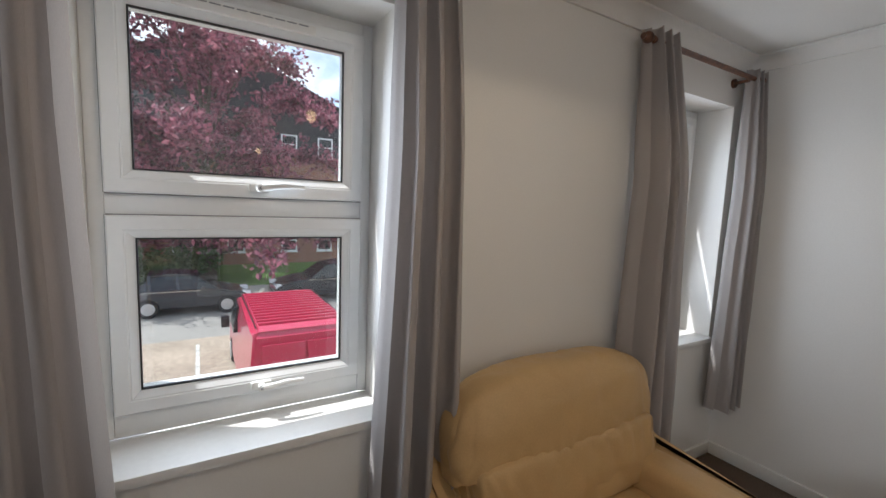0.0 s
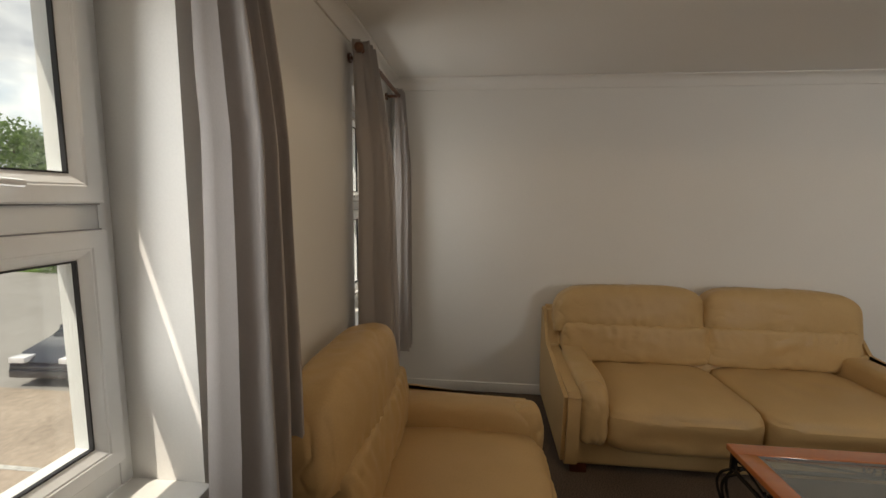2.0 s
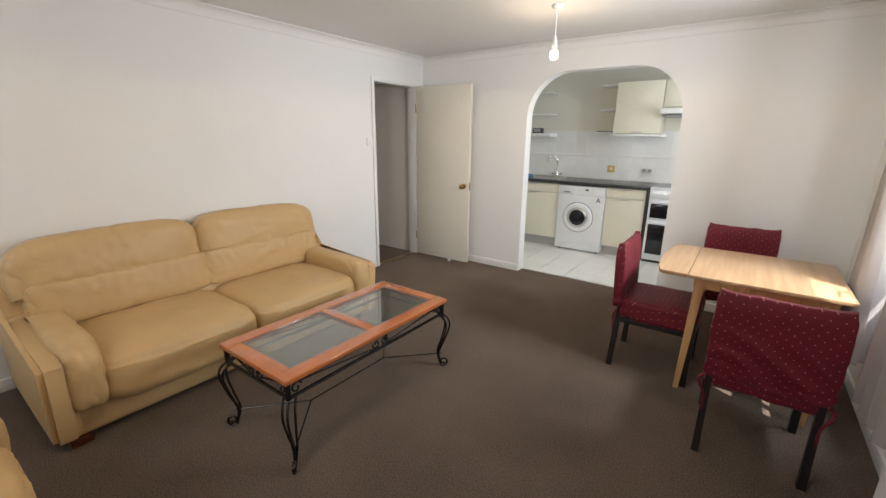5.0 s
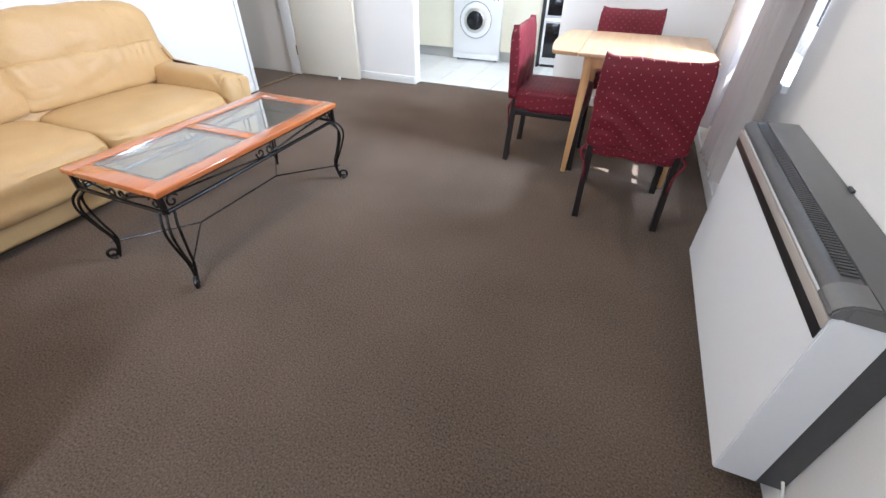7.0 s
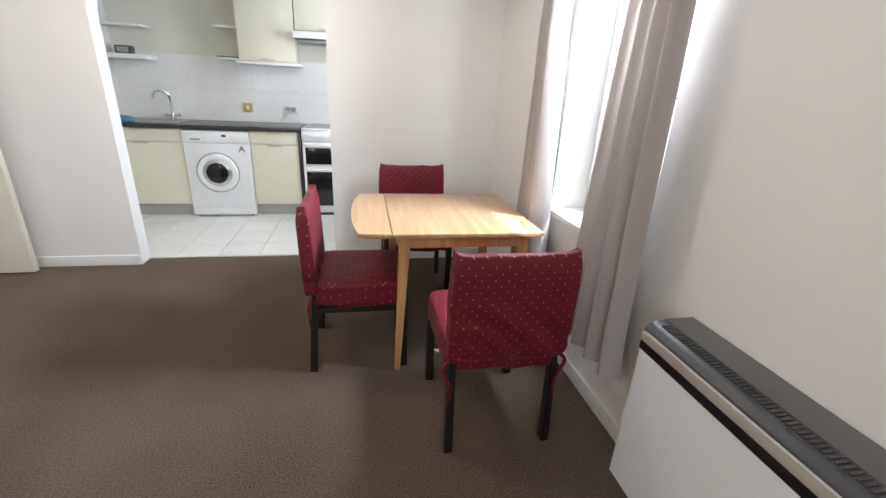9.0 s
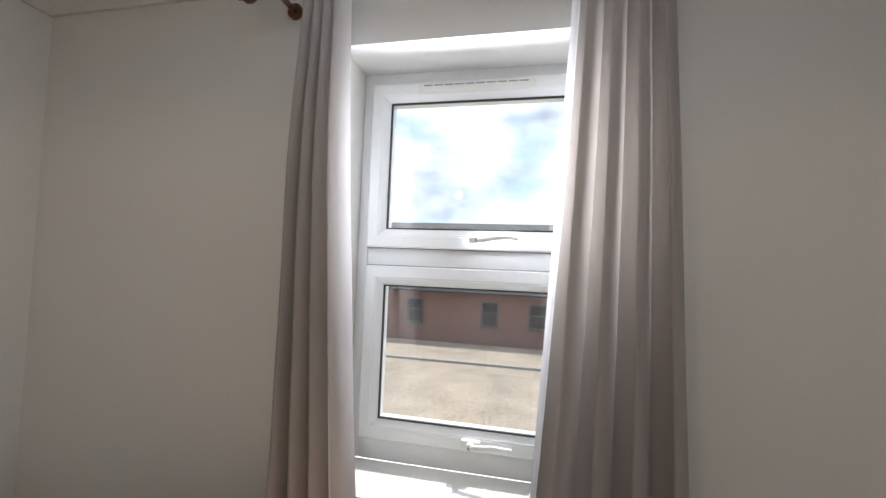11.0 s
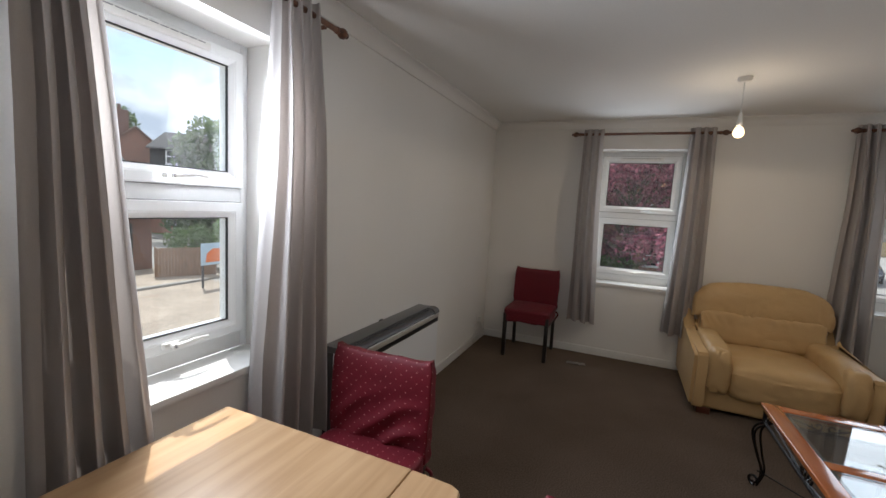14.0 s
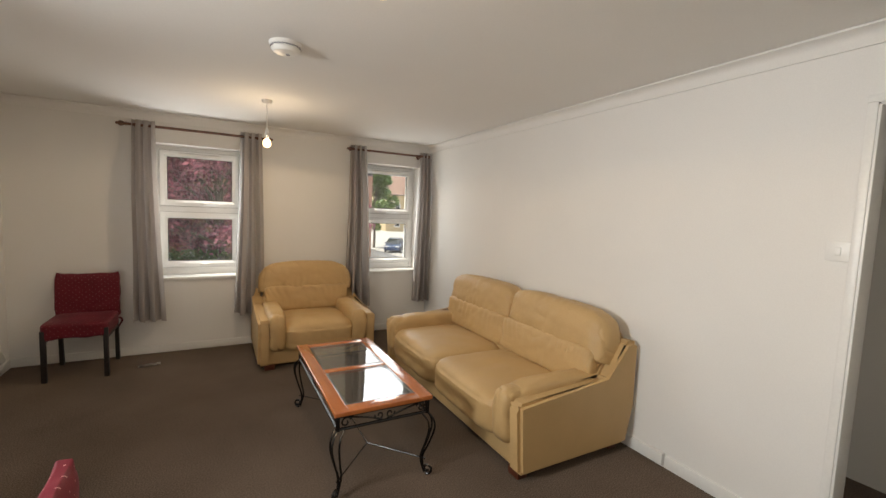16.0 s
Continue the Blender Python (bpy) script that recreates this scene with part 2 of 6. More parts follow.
HEATWHITE = surface("white enamel panel", (0.80, 0.81, 0.82), 0.4, vary=0.015, scale=2, bump=0)
HEATGREY = surface("charcoal heater casing", (0.06, 0.06, 0.062), 0.38, vary=0.12, scale=8)
HEATTOP = surface("satin grey top", (0.105, 0.105, 0.104), 0.30, vary=0.05, scale=6, bump=0.03)
HEATBLACK = surface("black plastic strip", (0.012, 0.012, 0.014), 0.3, vary=0.1)
SATIN = surface("satin champagne strip", (0.55, 0.51, 0.46), 0.35, metal=0.3, vary=0.05, stretch=(8, 1, 8))
SILVER = surface("brushed steel", (0.62, 0.60, 0.57), 0.3, metal=0.9, vary=0.08, stretch=(1, 8, 8))
CAPGREY = surface("dark grey moulded plastic", (0.13, 0.13, 0.128), 0.42, vary=0.06)
CHROME = surface("chrome", (0.75, 0.75, 0.76), 0.1, metal=1.0, vary=0.03, bump=0)
BRASS = surface("antique brass", (0.42, 0.27, 0.11), 0.28, metal=1.0, vary=0.15)
DOORPAINT = surface("cream door paint", (0.76, 0.71, 0.60), 0.42, vary=0.04, scale=1.6, fine=60, bump=0.05)
HALLWALL = surface("hall plaster", (0.72, 0.67, 0.60), 0.8, vary=0.04, scale=1.3, fine=160, bump=0.1)
KITCHENWALL = surface("kitchen cream paint", (0.74, 0.72, 0.63), 0.7, vary=0.04, scale=1.3, fine=160, bump=0.1, depth=0.0012)
CREAM = surface("cream laminate", (0.78, 0.745, 0.60), 0.35, vary=0.03, scale=2, fine=50, bump=0.02)
WORKTOP = surface("dark speckled worktop", (0.035, 0.033, 0.033), 0.25, vary=0.5, scale=30, fine=240, bump=0.03)
PLINTH = surface("grey plinth", (0.46, 0.45, 0.43), 0.5, vary=0.06)
APPLIANCE = surface("white appliance enamel", (0.82, 0.83, 0.83), 0.25, vary=0.015, bump=0)
DARKGLASS = surface("black oven glass", (0.012, 0.012, 0.014), 0.08, vary=0.1, bump=0)
TILE = surface("white floor tile", (0.80, 0.79, 0.75), 0.22, vary=0.05, scale=4, fine=60, bump=0.03, each=0.03)
WALLTILE = surface("glazed wall tile", (0.82, 0.82, 0.80), 0.14, vary=0.03, scale=6, bump=0.02, each=0.02)
GROUT = surface("grey grout", (0.48, 0.46, 0.43), 0.9, vary=0.2)
GREYPLASTIC = surface("grey plastic", (0.30, 0.30, 0.31), 0.4, vary=0.05)
WHITEPLASTIC = surface("white plastic", (0.80, 0.79, 0.76), 0.35, vary=0.02, bump=0)
PALEPATCH = surface("pale light patch", (0.42, 0.38, 0.34), 0.85, vary=0.15, scale=20, fine=120)
YELLOWPLATE = surface("brass yellow plate", (0.58, 0.42, 0.13), 0.35, metal=0.4, vary=0.1)
BLUECLOTH = surface("blue cloth", (0.10, 0.25, 0.42), 0.8, vary=0.2)
BULB = glow("lit bulb", (1.0, 0.66, 0.34), 2.6)
SPOTLENS = surface("unlit spot lens", (0.55, 0.55, 0.54), 0.15, vary=0.05, bump=0)

ASPHALT = surface("worn pale asphalt", (0.28, 0.265, 0.245), 0.9, vary=0.2, scale=0.5, fine=9, bump=0.2)
PAVING = surface("buff block paving", (0.34, 0.275, 0.215), 0.88, vary=0.38, scale=0.7, fine=8, bump=0.2)
PAVEMENT = surface("grey pavement", (0.36, 0.34, 0.31), 0.9, vary=0.14, scale=0.7, fine=12)
KERB = surface("concrete kerb", (0.33, 0.31, 0.28), 0.9, vary=0.15, scale=3)
LINE = surface("white road paint", (0.52, 0.51, 0.48), 0.75, vary=0.45, scale=5, fine=25)
GRASS = surface("mown grass", (0.09, 0.17, 0.025), 0.9, vary=0.4, scale=1.5, fine=30, bump=0.6, depth=0.03)
BRICK = brickwork("red brick", (0.36, 0.125, 0.07), (0.36, 0.30, 0.25))
BRICK2 = brickwork("brown brick", (0.23, 0.095, 0.065), (0.26, 0.21, 0.18))
BUFF = brickwork("buff brick", (0.50, 0.36, 0.18), (0.42, 0.36, 0.28))
HANGTILE = brickwork("slate tile hanging", (0.055, 0.052, 0.058), (0.02, 0.02, 0.022), width=0.17, height=0.11)
ROOFTILE = brickwork("grey roof tile", (0.20, 0.19, 0.185), (0.07, 0.07, 0.07), width=0.3, height=0.3)
REDROOF = brickwork("weathered red roof tile", (0.26, 0.16, 0.12), (0.1, 0.05, 0.04), width=0.3, height=0.3)
FENCE = wood("weathered fence wood", (0.30, 0.19, 0.12), (0.19, 0.12, 0.08), (10, 10, 1), 0.8, 0)
BARK = surface("bark", (0.10, 0.075, 0.055), 0.9, vary=0.35, scale=6, fine=40, bump=0.8, depth=0.02)
# the palest purple leaves have sunlit sparkle mixed into their colour
PURPLE = see_through(leafage("copper purple leaves", (0.070, 0.018, 0.036), (0.52, 0.19, 0.25)), 0.5)
GREEN = see_through(leafage("green leaves", (0.08, 0.15, 0.035), (0.21, 0.32, 0.09)), 0.5)
DARKGREEN = see_through(leafage("dark green leaves", (0.06, 0.105, 0.035), (0.14, 0.20, 0.07)), 0.5)
VANRED = surface("red van paint", (0.46, 0.022, 0.070), 0.3, vary=0.05, scale=2, bump=0, coat=0.6)
CARBLACK = surface("black car paint", (0.012, 0.014, 0.022), 0.25, vary=0.1, bump=0, coat=0.6)
CARBLUE = surface("dark blue car paint", (0.02, 0.045, 0.11), 0.25, vary=0.1, bump=0, coat=0.7)
CARSILVER = surface("silver car paint", (0.50, 0.52, 0.55), 0.3, metal=0.5, vary=0.05, bump=0, coat=0.6)
CARGLASS = surface("tinted car glass", (0.012, 0.015, 0.018), 0.14, vary=0.05, bump=0)
TYRE = surface("tyre rubber", (0.015, 0.015, 0.016), 0.85, vary=0.2)
RIM = surface("alloy rim", (0.55, 0.55, 0.56), 0.3, metal=0.8, vary=0.05)
LAMPRED = surface("red lamp lens", (0.4, 0.02, 0.02), 0.2, bump=0)
LAMPCLEAR = surface("clear lamp lens", (0.7, 0.7, 0.72), 0.1, bump=0)
SIGNBLUE = surface("pale blue sign face", (0.45, 0.58, 0.68), 0.5, vary=0.05, bump=0)
SIGNORANGE = surface("orange sign print", (0.75, 0.20, 0.06), 0.5, vary=0.05, bump=0)


# ---- mesh helpers ----
def mesh_of(bm, material, name, smooth=None):
    bmesh.ops.recalc_face_normals(bm, faces=bm.faces)
    me = bpy.data.meshes.new(name)
    if smooth is not None:
        for f in bm.faces:
            f.smooth = True
        for e in bm.edges:
            e.smooth = len(e.link_faces) == 2 and e.calc_face_angle(0) < radians(smooth)
    bm.to_mesh(me)
    bm.free()
    me.materials.append(material)
    return me


def part(name, bm, material, parent, label="", smooth=38):
    """Links a bmesh as one mesh object under a thing or a part."""
    ob = new(name, mesh_of(bm, material, name, smooth))
    ob.parent = parent
    return tagged(ob, label) if label else ob


def thing(name, label, category, m=None, group="", kind=""):
    ob = new(name)
    ob.empty_display_size = 0.1
    if m is not None:
        ob.matrix_world = m
    return tagged(ob, label, category, group, kind)


def solid(name, bm, material, label, category, group="", kind="", smooth=38):
    """A thing that is one mesh."""
    return tagged(new(name, mesh_of(bm, material, name, smooth)), label, category, group, kind)


def structure(name, bm, material, smooth=38):
    return tagged(new(name, mesh_of(bm, material, name, smooth)), kind="structure")


def box(x0, x1, y0, y1, z0, z1, bevel=0.0, bm=None, seg=2):
    own = bmesh.new()
    bmesh.ops.create_cube(own, size=1)
    for v in own.verts:
        v.co = Vector((x0 + (v.co.x + 0.5) * (x1 - x0), y0 + (v.co.y + 0.5) * (y1 - y0), z0 + (v.co.z + 0.5) * (z1 - z0)))
    if bevel:
        bmesh.ops.bevel(own, geom=own.edges[:], offset=bevel, segments=seg, profile=0.6, affect="EDGES")
    if bm is None:
        return own
    return join(bm, own)


def join(bm, other):
    me = bpy.data.meshes.new("joined")
    other.to_mesh(me)
    other.free()
    bm.from_mesh(me)
    bpy.data.meshes.remove(me)
    return bm


def moved(bm, m):
    bmesh.ops.transform(bm, matrix=m, verts=bm.verts)
    return bm


def cyl(r, h, x=0, y=0, z=0, r2=None, seg=20, axis="z", bevel=0.0):
    bm = bmesh.new()
    bmesh.ops.create_cone(bm, cap_ends=True, segments=seg, radius1=r, radius2=r if r2 is None else r2, depth=h)
    if bevel:
        bmesh.ops.bevel(bm, geom=[e for e in bm.edges if abs(e.verts[0].co.z - e.verts[1].co.z) < 1e-6], offset=bevel, segments=2, affect="EDGES")
    turn = {"z": Matrix(), "x": Matrix.Rotation(radians(90), 4, "Y"), "y": Matrix.Rotation(radians(90), 4, "X")}[axis]
    return moved(bm, Matrix.Translation((x, y, z)) @ turn)


def lathe(profile, seg=24, x=0, y=0, z=0, axis="z"):
    """Turns (radius, height) rows round an axis."""
    bm = bmesh.new()
    rings = []
    for r, h in profile:
        rings.append([bm.verts.new((r * math.cos(2 * math.pi * i / seg), r * math.sin(2 * math.pi * i / seg), h)) for i in range(seg)])
    for a, b in zip(rings, rings[1:]):
        for i in range(seg):
            bm.faces.new((a[i], a[(i + 1) % seg], b[(i + 1) % seg], b[i]))
    bm.faces.new(rings[0])
    bm.faces.new(rings[-1])
    turn = {"z": Matrix(), "x": Matrix.Rotation(radians(90), 4, "Y"), "y": Matrix.Rotation(radians(90), 4, "X")}[axis]
    return moved(bm, Matrix.Translation((x, y, z)) @ turn)


def tube(points, r, seg=8, bm=None, closed=False):
    """A round bar along points."""
    own = bmesh.new()
    pts = [Vector(p) for p in points]
    rings, side = [], None
    for i, p in enumerate(pts):
        t = (pts[min(i + 1, len(pts) - 1)] - pts[max(i - 1, 0)]).normalized()
        if side is None:
            side = t.orthogonal().normalized()
        side = (side - t * side.dot(t)).normalized()
        up = t.cross(side)
        rad = r[i] if isinstance(r, (list, tuple)) else r
        rings.append([own.verts.new(p + (side * math.cos(2 * math.pi * k / seg) + up * math.sin(2 * math.pi * k / seg)) * rad) for k in range(seg)])
    for a, b in zip(rings, rings[1:]):
        for k in range(seg):
            own.faces.new((a[k], a[(k + 1) % seg], b[(k + 1) % seg], b[k]))
    own.faces.new(rings[0])
    own.faces.new(rings[-1])
    return own if bm is None else join(bm, own)


def curve_points(ctrl, n=8):
    """Points on a smooth curve through the control points."""
    c = [Vector(p) for p in ctrl]
    c = [2 * c[0] - c[1]] + c + [2 * c[-1] - c[-2]]
    out = []
    for i in range(1, len(c) - 2):
        for k in range(n):
            t = k / n
            a, b, d, e = c[i - 1], c[i], c[i + 1], c[i + 2]
            out.append(0.5 * ((2 * b) + (d - a) * t + (2 * a - 5 * b + 4 * d - e) * t * t + (3 * b - a - 3 * d + e) * t ** 3))
    out.append(c[-2])
    return out


def prism(outline, depth, axis="y", start=0.0, bevel=0.0):
    """Pushes an outline of (a, b) pairs through a depth: axis y takes (x, z), axis x takes (y, z), axis z takes (x, y)."""
    bm = bmesh.new()

    def at(a, b, d):
        return {"y": (a, d, b), "x": (d, a, b), "z": (a, b, d)}[axis]
    low = [bm.verts.new(at(a, b, start)) for a, b in outline]
    top = [bm.verts.new(at(a, b, start + depth)) for a, b in outline]
    bm.faces.new(low)
    bm.faces.new(top[::-1])
    for i in range(len(low)):
        j = (i + 1) % len(low)
        bm.faces.new((low[i], low[j], top[j], top[i]))
    if bevel:
        bmesh.ops.bevel(bm, geom=bm.edges[:], offset=bevel, segments=2, affect="EDGES")
    return bm


def cushion(sx, sy, sz, x=0, y=0, z=0, k=5.0, puff=0.12, wrinkle=0.006, cells=14, seed=0.0, axis=2, crease=0.0):
    """A stuffed pad: a rounded block, swollen towards its middle, with soft creases. x, y, z: its centre."""
    bm = bmesh.new()
    bmesh.ops.create_cube(bm, size=2)
    bmesh.ops.subdivide_edges(bm, edges=bm.edges[:], cuts=cells, use_grid_fill=True)
    for v in bm.verts:
        p = v.co.copy()
        m = max(abs(p.x), abs(p.y), abs(p.z))
        q = (abs(p.x) ** k + abs(p.y) ** k + abs(p.z) ** k) ** (1 / k)
        p = p * (m / q)
        a, b = [p[i] for i in range(3) if i != axis]
        swell = 1 + puff * (1 - a * a) * (1 - b * b)
        p[axis] *= swell
        w = Vector((p.x * sx / 2, p.y * sy / 2, p.z * sz / 2))
        d = noise.noise(Vector((w.x * 7 + seed, w.y * 7, w.z * 7 + seed))) + 0.6 * noise.noise(Vector((w.x * 24, w.y * 13 + seed, w.z * 18)))
        if crease:
            f = noise.noise(Vector((w.x * 11 + seed, w.z * 4 + w.y * 4, seed))) + 0.5 * noise.noise(Vector((w.x * 5, w.z * 15 + seed, w.y * 9)))
            fold = max(0.0, 1 - 4.5 * abs(f)) ** 2
            edge = max(abs(a), abs(b)) ** 2
            d -= crease / wrinkle * fold * (0.35 + 0.65 * edge)
        v.co = w + w.normalized() * d * wrinkle + Vector((x, y, z))
    return bm

# ---- room shell: x 0 to 3.97, y 0 to 4.95, ceiling at 2.31 ----
XR, YF, ZC = 3.97, 4.95, 2.31
WINDOWS = ((1.045, 1.825), (3.065, 3.845))
WY = (1.145, 1.925)
SILL, HEAD = 0.745, 2.04

structure("floor", box(-0.3, 5.0, -0.11, 5.25, -0.12, 0.0), CARPET)
structure("ceiling", box(-0.3, 5.0, -2.0, 5.25, ZC, ZC + 0.1), CEIL)


def wall_with_openings(name, axis, a0, a1, d0, d1, openings, z1=ZC, material=None):
    """A wall along x or y from a0 to a1, between depths d0 and d1, with (from, to, low, high) openings."""
    bm = bmesh.new()

    def slab(s, e, lo, hi):
        if e - s < 1e-4 or hi - lo < 1e-4:
            return
        if axis == "x":
            box(s, e, d0, d1, lo, hi, 0, bm)
        else:
            box(d0, d1, s, e, lo, hi, 0, bm)
    at = a0
    for s, e, lo, hi in openings:
        slab(at, s, 0, z1)
        slab(s, e, 0, lo)
        slab(s, e, hi, z1)
        at = e
    slab(at, a1, 0, z1)
    bmesh.ops.remove_doubles(bm, verts=bm.verts, dist=1e-5)
    return structure(name, bm, material or WALL)


wall_with_openings("wall_front", "x", -0.3, 4.07, YF, YF + 0.3, [(a, b, SILL - 0.03, HEAD) for a, b in WINDOWS])
wall_with_openings("wall_left", "y", -0.12, YF, -0.3, 0.0, [(WY[0], WY[1], SILL - 0.03, HEAD)])
wall_with_openings("wall_right", "y", 0.0, YF, XR, XR + 0.1, [(0.13, 0.835, 0.0, 2.0)])

# arch wall, with a flat-topped opening rounded at its shoulders
AX0, AX1, AZ, ARX, ARZ = 1.225, 2.615, 2.05, 0.40, 0.42
outline = []
for i in range(13):
    t = math.pi / 2 * i / 12
    outline.append((AX0 + ARX * (1 - math.cos(t)), AZ - ARZ * (1 - math.sin(t))))
for i in range(13):
    t = math.pi / 2 * (12 - i) / 12
    outline.append((AX1 - ARX * (1 - math.cos(t)), AZ - ARZ * (1 - math.sin(t))))
arch_bm = bmesh.new()
box(0.0, AX0, -0.12, 0.0, 0.0, ZC, 0, arch_bm)
box(AX1, XR + 0.1, -0.12, 0.0, 0.0, ZC, 0, arch_bm)
rows = [[arch_bm.verts.new((x, y, zz)) for y, zz in ((0.0, ZC), (0.0, z), (-0.12, z), (-0.12, ZC))] for x, z in outline]
for p, q in zip(rows, rows[1:]):
    for i in range(3):
        arch_bm.faces.new((p[i], q[i], q[i + 1], p[i + 1]))
bmesh.ops.remove_doubles(arch_bm, verts=arch_bm.verts, dist=1e-5)
structure("wall_arch", arch_bm, WALL, 30)

# hall beyond the door, and the closing walls
structure("wall_hall_side", box(XR + 0.1, 5.0, 0.0, 0.12, 0, ZC), HALLWALL)
structure("wall_hall_end", box(4.9, 5.0, 0.12, 1.9, 0, ZC), HALLWALL)
structure("wall_hall_back", box(XR + 0.1, 4.9, 1.8, 1.9, 0, ZC), HALLWALL)

# coving and skirting
def coving(name, x0, y0, x1, y1, nx, ny):
    """A concave strip from one corner to the next; (nx, ny) points into the room."""
    bm = bmesh.new()
    prof = [(0.001, 0.0), (0.001, -0.075), (0.012, -0.075), (0.016, -0.062)]
    prof += [(0.016 + 0.05 * (1 - math.cos(t)), -0.062 + 0.048 * math.sin(t)) for t in (0.4, 0.8, 1.2, 1.5)]
    prof += [(0.075, -0.012), (0.075, -0.002)]
    rows = []
    for px, py in ((x0, y0), (x1, y1)):
        rows.append([bm.verts.new((px + nx * a, py + ny * a, ZC + b)) for a, b in prof])
    for i in range(len(prof) - 1):
        bm.faces.new((rows[0][i], rows[0][i + 1], rows[1][i + 1], rows[1][i]))
    bm.faces.new(rows[0])
    bm.faces.new(rows[1][::-1])
    structure(name, bm, CEIL, 30)


coving("trim_front", 0, YF, XR, YF, 0, -1)
coving("trim_left", 0, 0, 0, YF, 1, 0)
coving("trim_right", XR, 0, XR, YF, -1, 0)
coving("trim_arch", 0, 0, XR, 0, 0, 1)
for nm, b in (("front", (0.0, XR, YF - 0.014, YF + 0.002)), ("left", (-0.002, 0.014, 0.014, YF - 0.014)), ("right", (XR - 0.014, XR + 0.002, 0.86, YF - 0.014)),
              ("arch_a", (0.0, AX0 - 0.004, -0.002, 0.014)), ("arch_b", (AX1 + 0.004, XR - 0.014, -0.002, 0.014))):
    structure("baseboard_" + nm, box(*b, 0.0, 0.075, 0.004), TRIM)


# ---- windows ----
def upvc_window(name, m):
    """A two-light white plastic window, built to face local -y, its opening 0.78 wide, from the sill up."""
    w = tagged(new(name), kind="structure")
    w.matrix_world = m
    fr = bmesh.new()
    for b in ((0, 0.035, 0.78, 1), (0.745, 0.78, 0.78, 1)):
        box(b[0], b[1], 0.195, 0.26, 0.0, 1.295, 0.004, fr)
    box(0.035, 0.745, 0.196, 0.259, 0.0, 0.075, 0.004, fr)
    box(0.035, 0.745, 0.196, 0.259, 0.635, 0.705, 0.004, fr)
    box(0.035, 0.745, 0.196, 0.259, 1.252, 1.295, 0.004, fr)
    part("window_frame", fr, UPVC, w)
    for lo, hi in ((0.075, 0.640), (0.700, 1.252)):
        s = part("sash", bmesh.new(), UPVC, w)
        sb = bmesh.new()
        a, b = 0.038, 0.742
        t = 0.063
        rings = []
        for inset, y in ((0.0, 0.238), (0.0, 0.176), (0.004, 0.172), (0.037, 0.172), (0.040, 0.175), (0.043, 0.175), (t, 0.190), (t, 0.238)):
            rings.append([sb.verts.new((px, y, pz)) for px, pz in ((a + inset, lo + inset), (b - inset, lo + inset), (b - inset, hi - inset), (a + inset, hi - inset))])
        for r0, r1 in zip(rings, rings[1:] + rings[:1]):
            for q in range(4):
                sb.faces.new((r0[q], r0[(q + 1) % 4], r1[(q + 1) % 4], r1[q]))
        me = mesh_of(sb, UPVC, "sash", 20)
        s.data = me
        seal = bmesh.new()
        e = 0.004
        for q in ((a + t, a + t + e, lo + t, hi - t), (b - t - e, b - t, lo + t, hi - t)):
            box(q[0], q[1], 0.188, 0.199, q[2], q[3], 0, seal)
        box(a + t + e, b - t - e, 0.188, 0.199, lo + t, lo + t + e, 0, seal)
        box(a + t + e, b - t - e, 0.188, 0.199, hi - t - e, hi - t, 0, seal)
        part("seal", seal, SEAL, s)
        # thin grey strips drawn as the shadow gap between sash and frame
        gap = bmesh.new()
        for q in ((a - 0.003, a, lo, hi), (b, b + 0.003, lo, hi)):
            box(q[0], q[1], 0.186, 0.198, q[2], q[3], 0, gap)
        box(a, b, 0.186, 0.1955, lo - 0.003, lo, 0, gap)
        box(a, b, 0.186, 0.1955, hi, hi + 0.003, 0, gap)
        part("shadow_line", gap, GREYPLASTIC, s)
        g = part("pane", box(a + t, b - t, 0.200, 0.206, lo + t, hi - t), GLASS, s)
        g.visible_shadow = False
        h = bmesh.new()
        box(0.385, 0.445, 0.152, 0.172, lo + 0.018, lo + 0.042, 0.006, h)
        cyl_b = cyl(0.011, 0.03, 0.415, 0.145, lo + 0.03, axis="y", seg=12)
        join(h, cyl_b)
        tube(curve_points([(0.415, 0.135, lo + 0.030), (0.445, 0.128, lo + 0.034), (0.49, 0.126, lo + 0.040), (0.54, 0.128, lo + 0.038)], 5), [0.010] * 6 + [0.009] * 5 + [0.007] * 5, 8, h)
        hd = part("handle", h, WHITEPLASTIC, s)
        part("lock_button", cyl(0.005, 0.006, 0.415, 0.128, lo + 0.03, axis="y", seg=10), GREYPLASTIC, hd)
    v = box(0.20, 0.58, 0.155, 0.174, 1.208, 1.236, 0.005)
    vent = part("trickle_vent", v, WHITEPLASTIC, w)
    slots = bmesh.new()
    for i in range(10):
        box(0.222 + i * 0.034, 0.250 + i * 0.034, 0.1535, 0.156, 1.228, 1.2315, 0, slots)
    part("slots", slots, GREYPLASTIC, vent)
    part("window_sill", box(-0.0, 0.78, -0.022, 0.196, -0.03, 0.0, 0.006), TRIM, w)
    return w


upvc_window("window_1", pose(WINDOWS[0][0], YF, SILL))
upvc_window("window_2", pose(WINDOWS[1][0], YF, SILL))
upvc_window("window_3", pose(0.0, WY[0], SILL, 0, 0, 90))


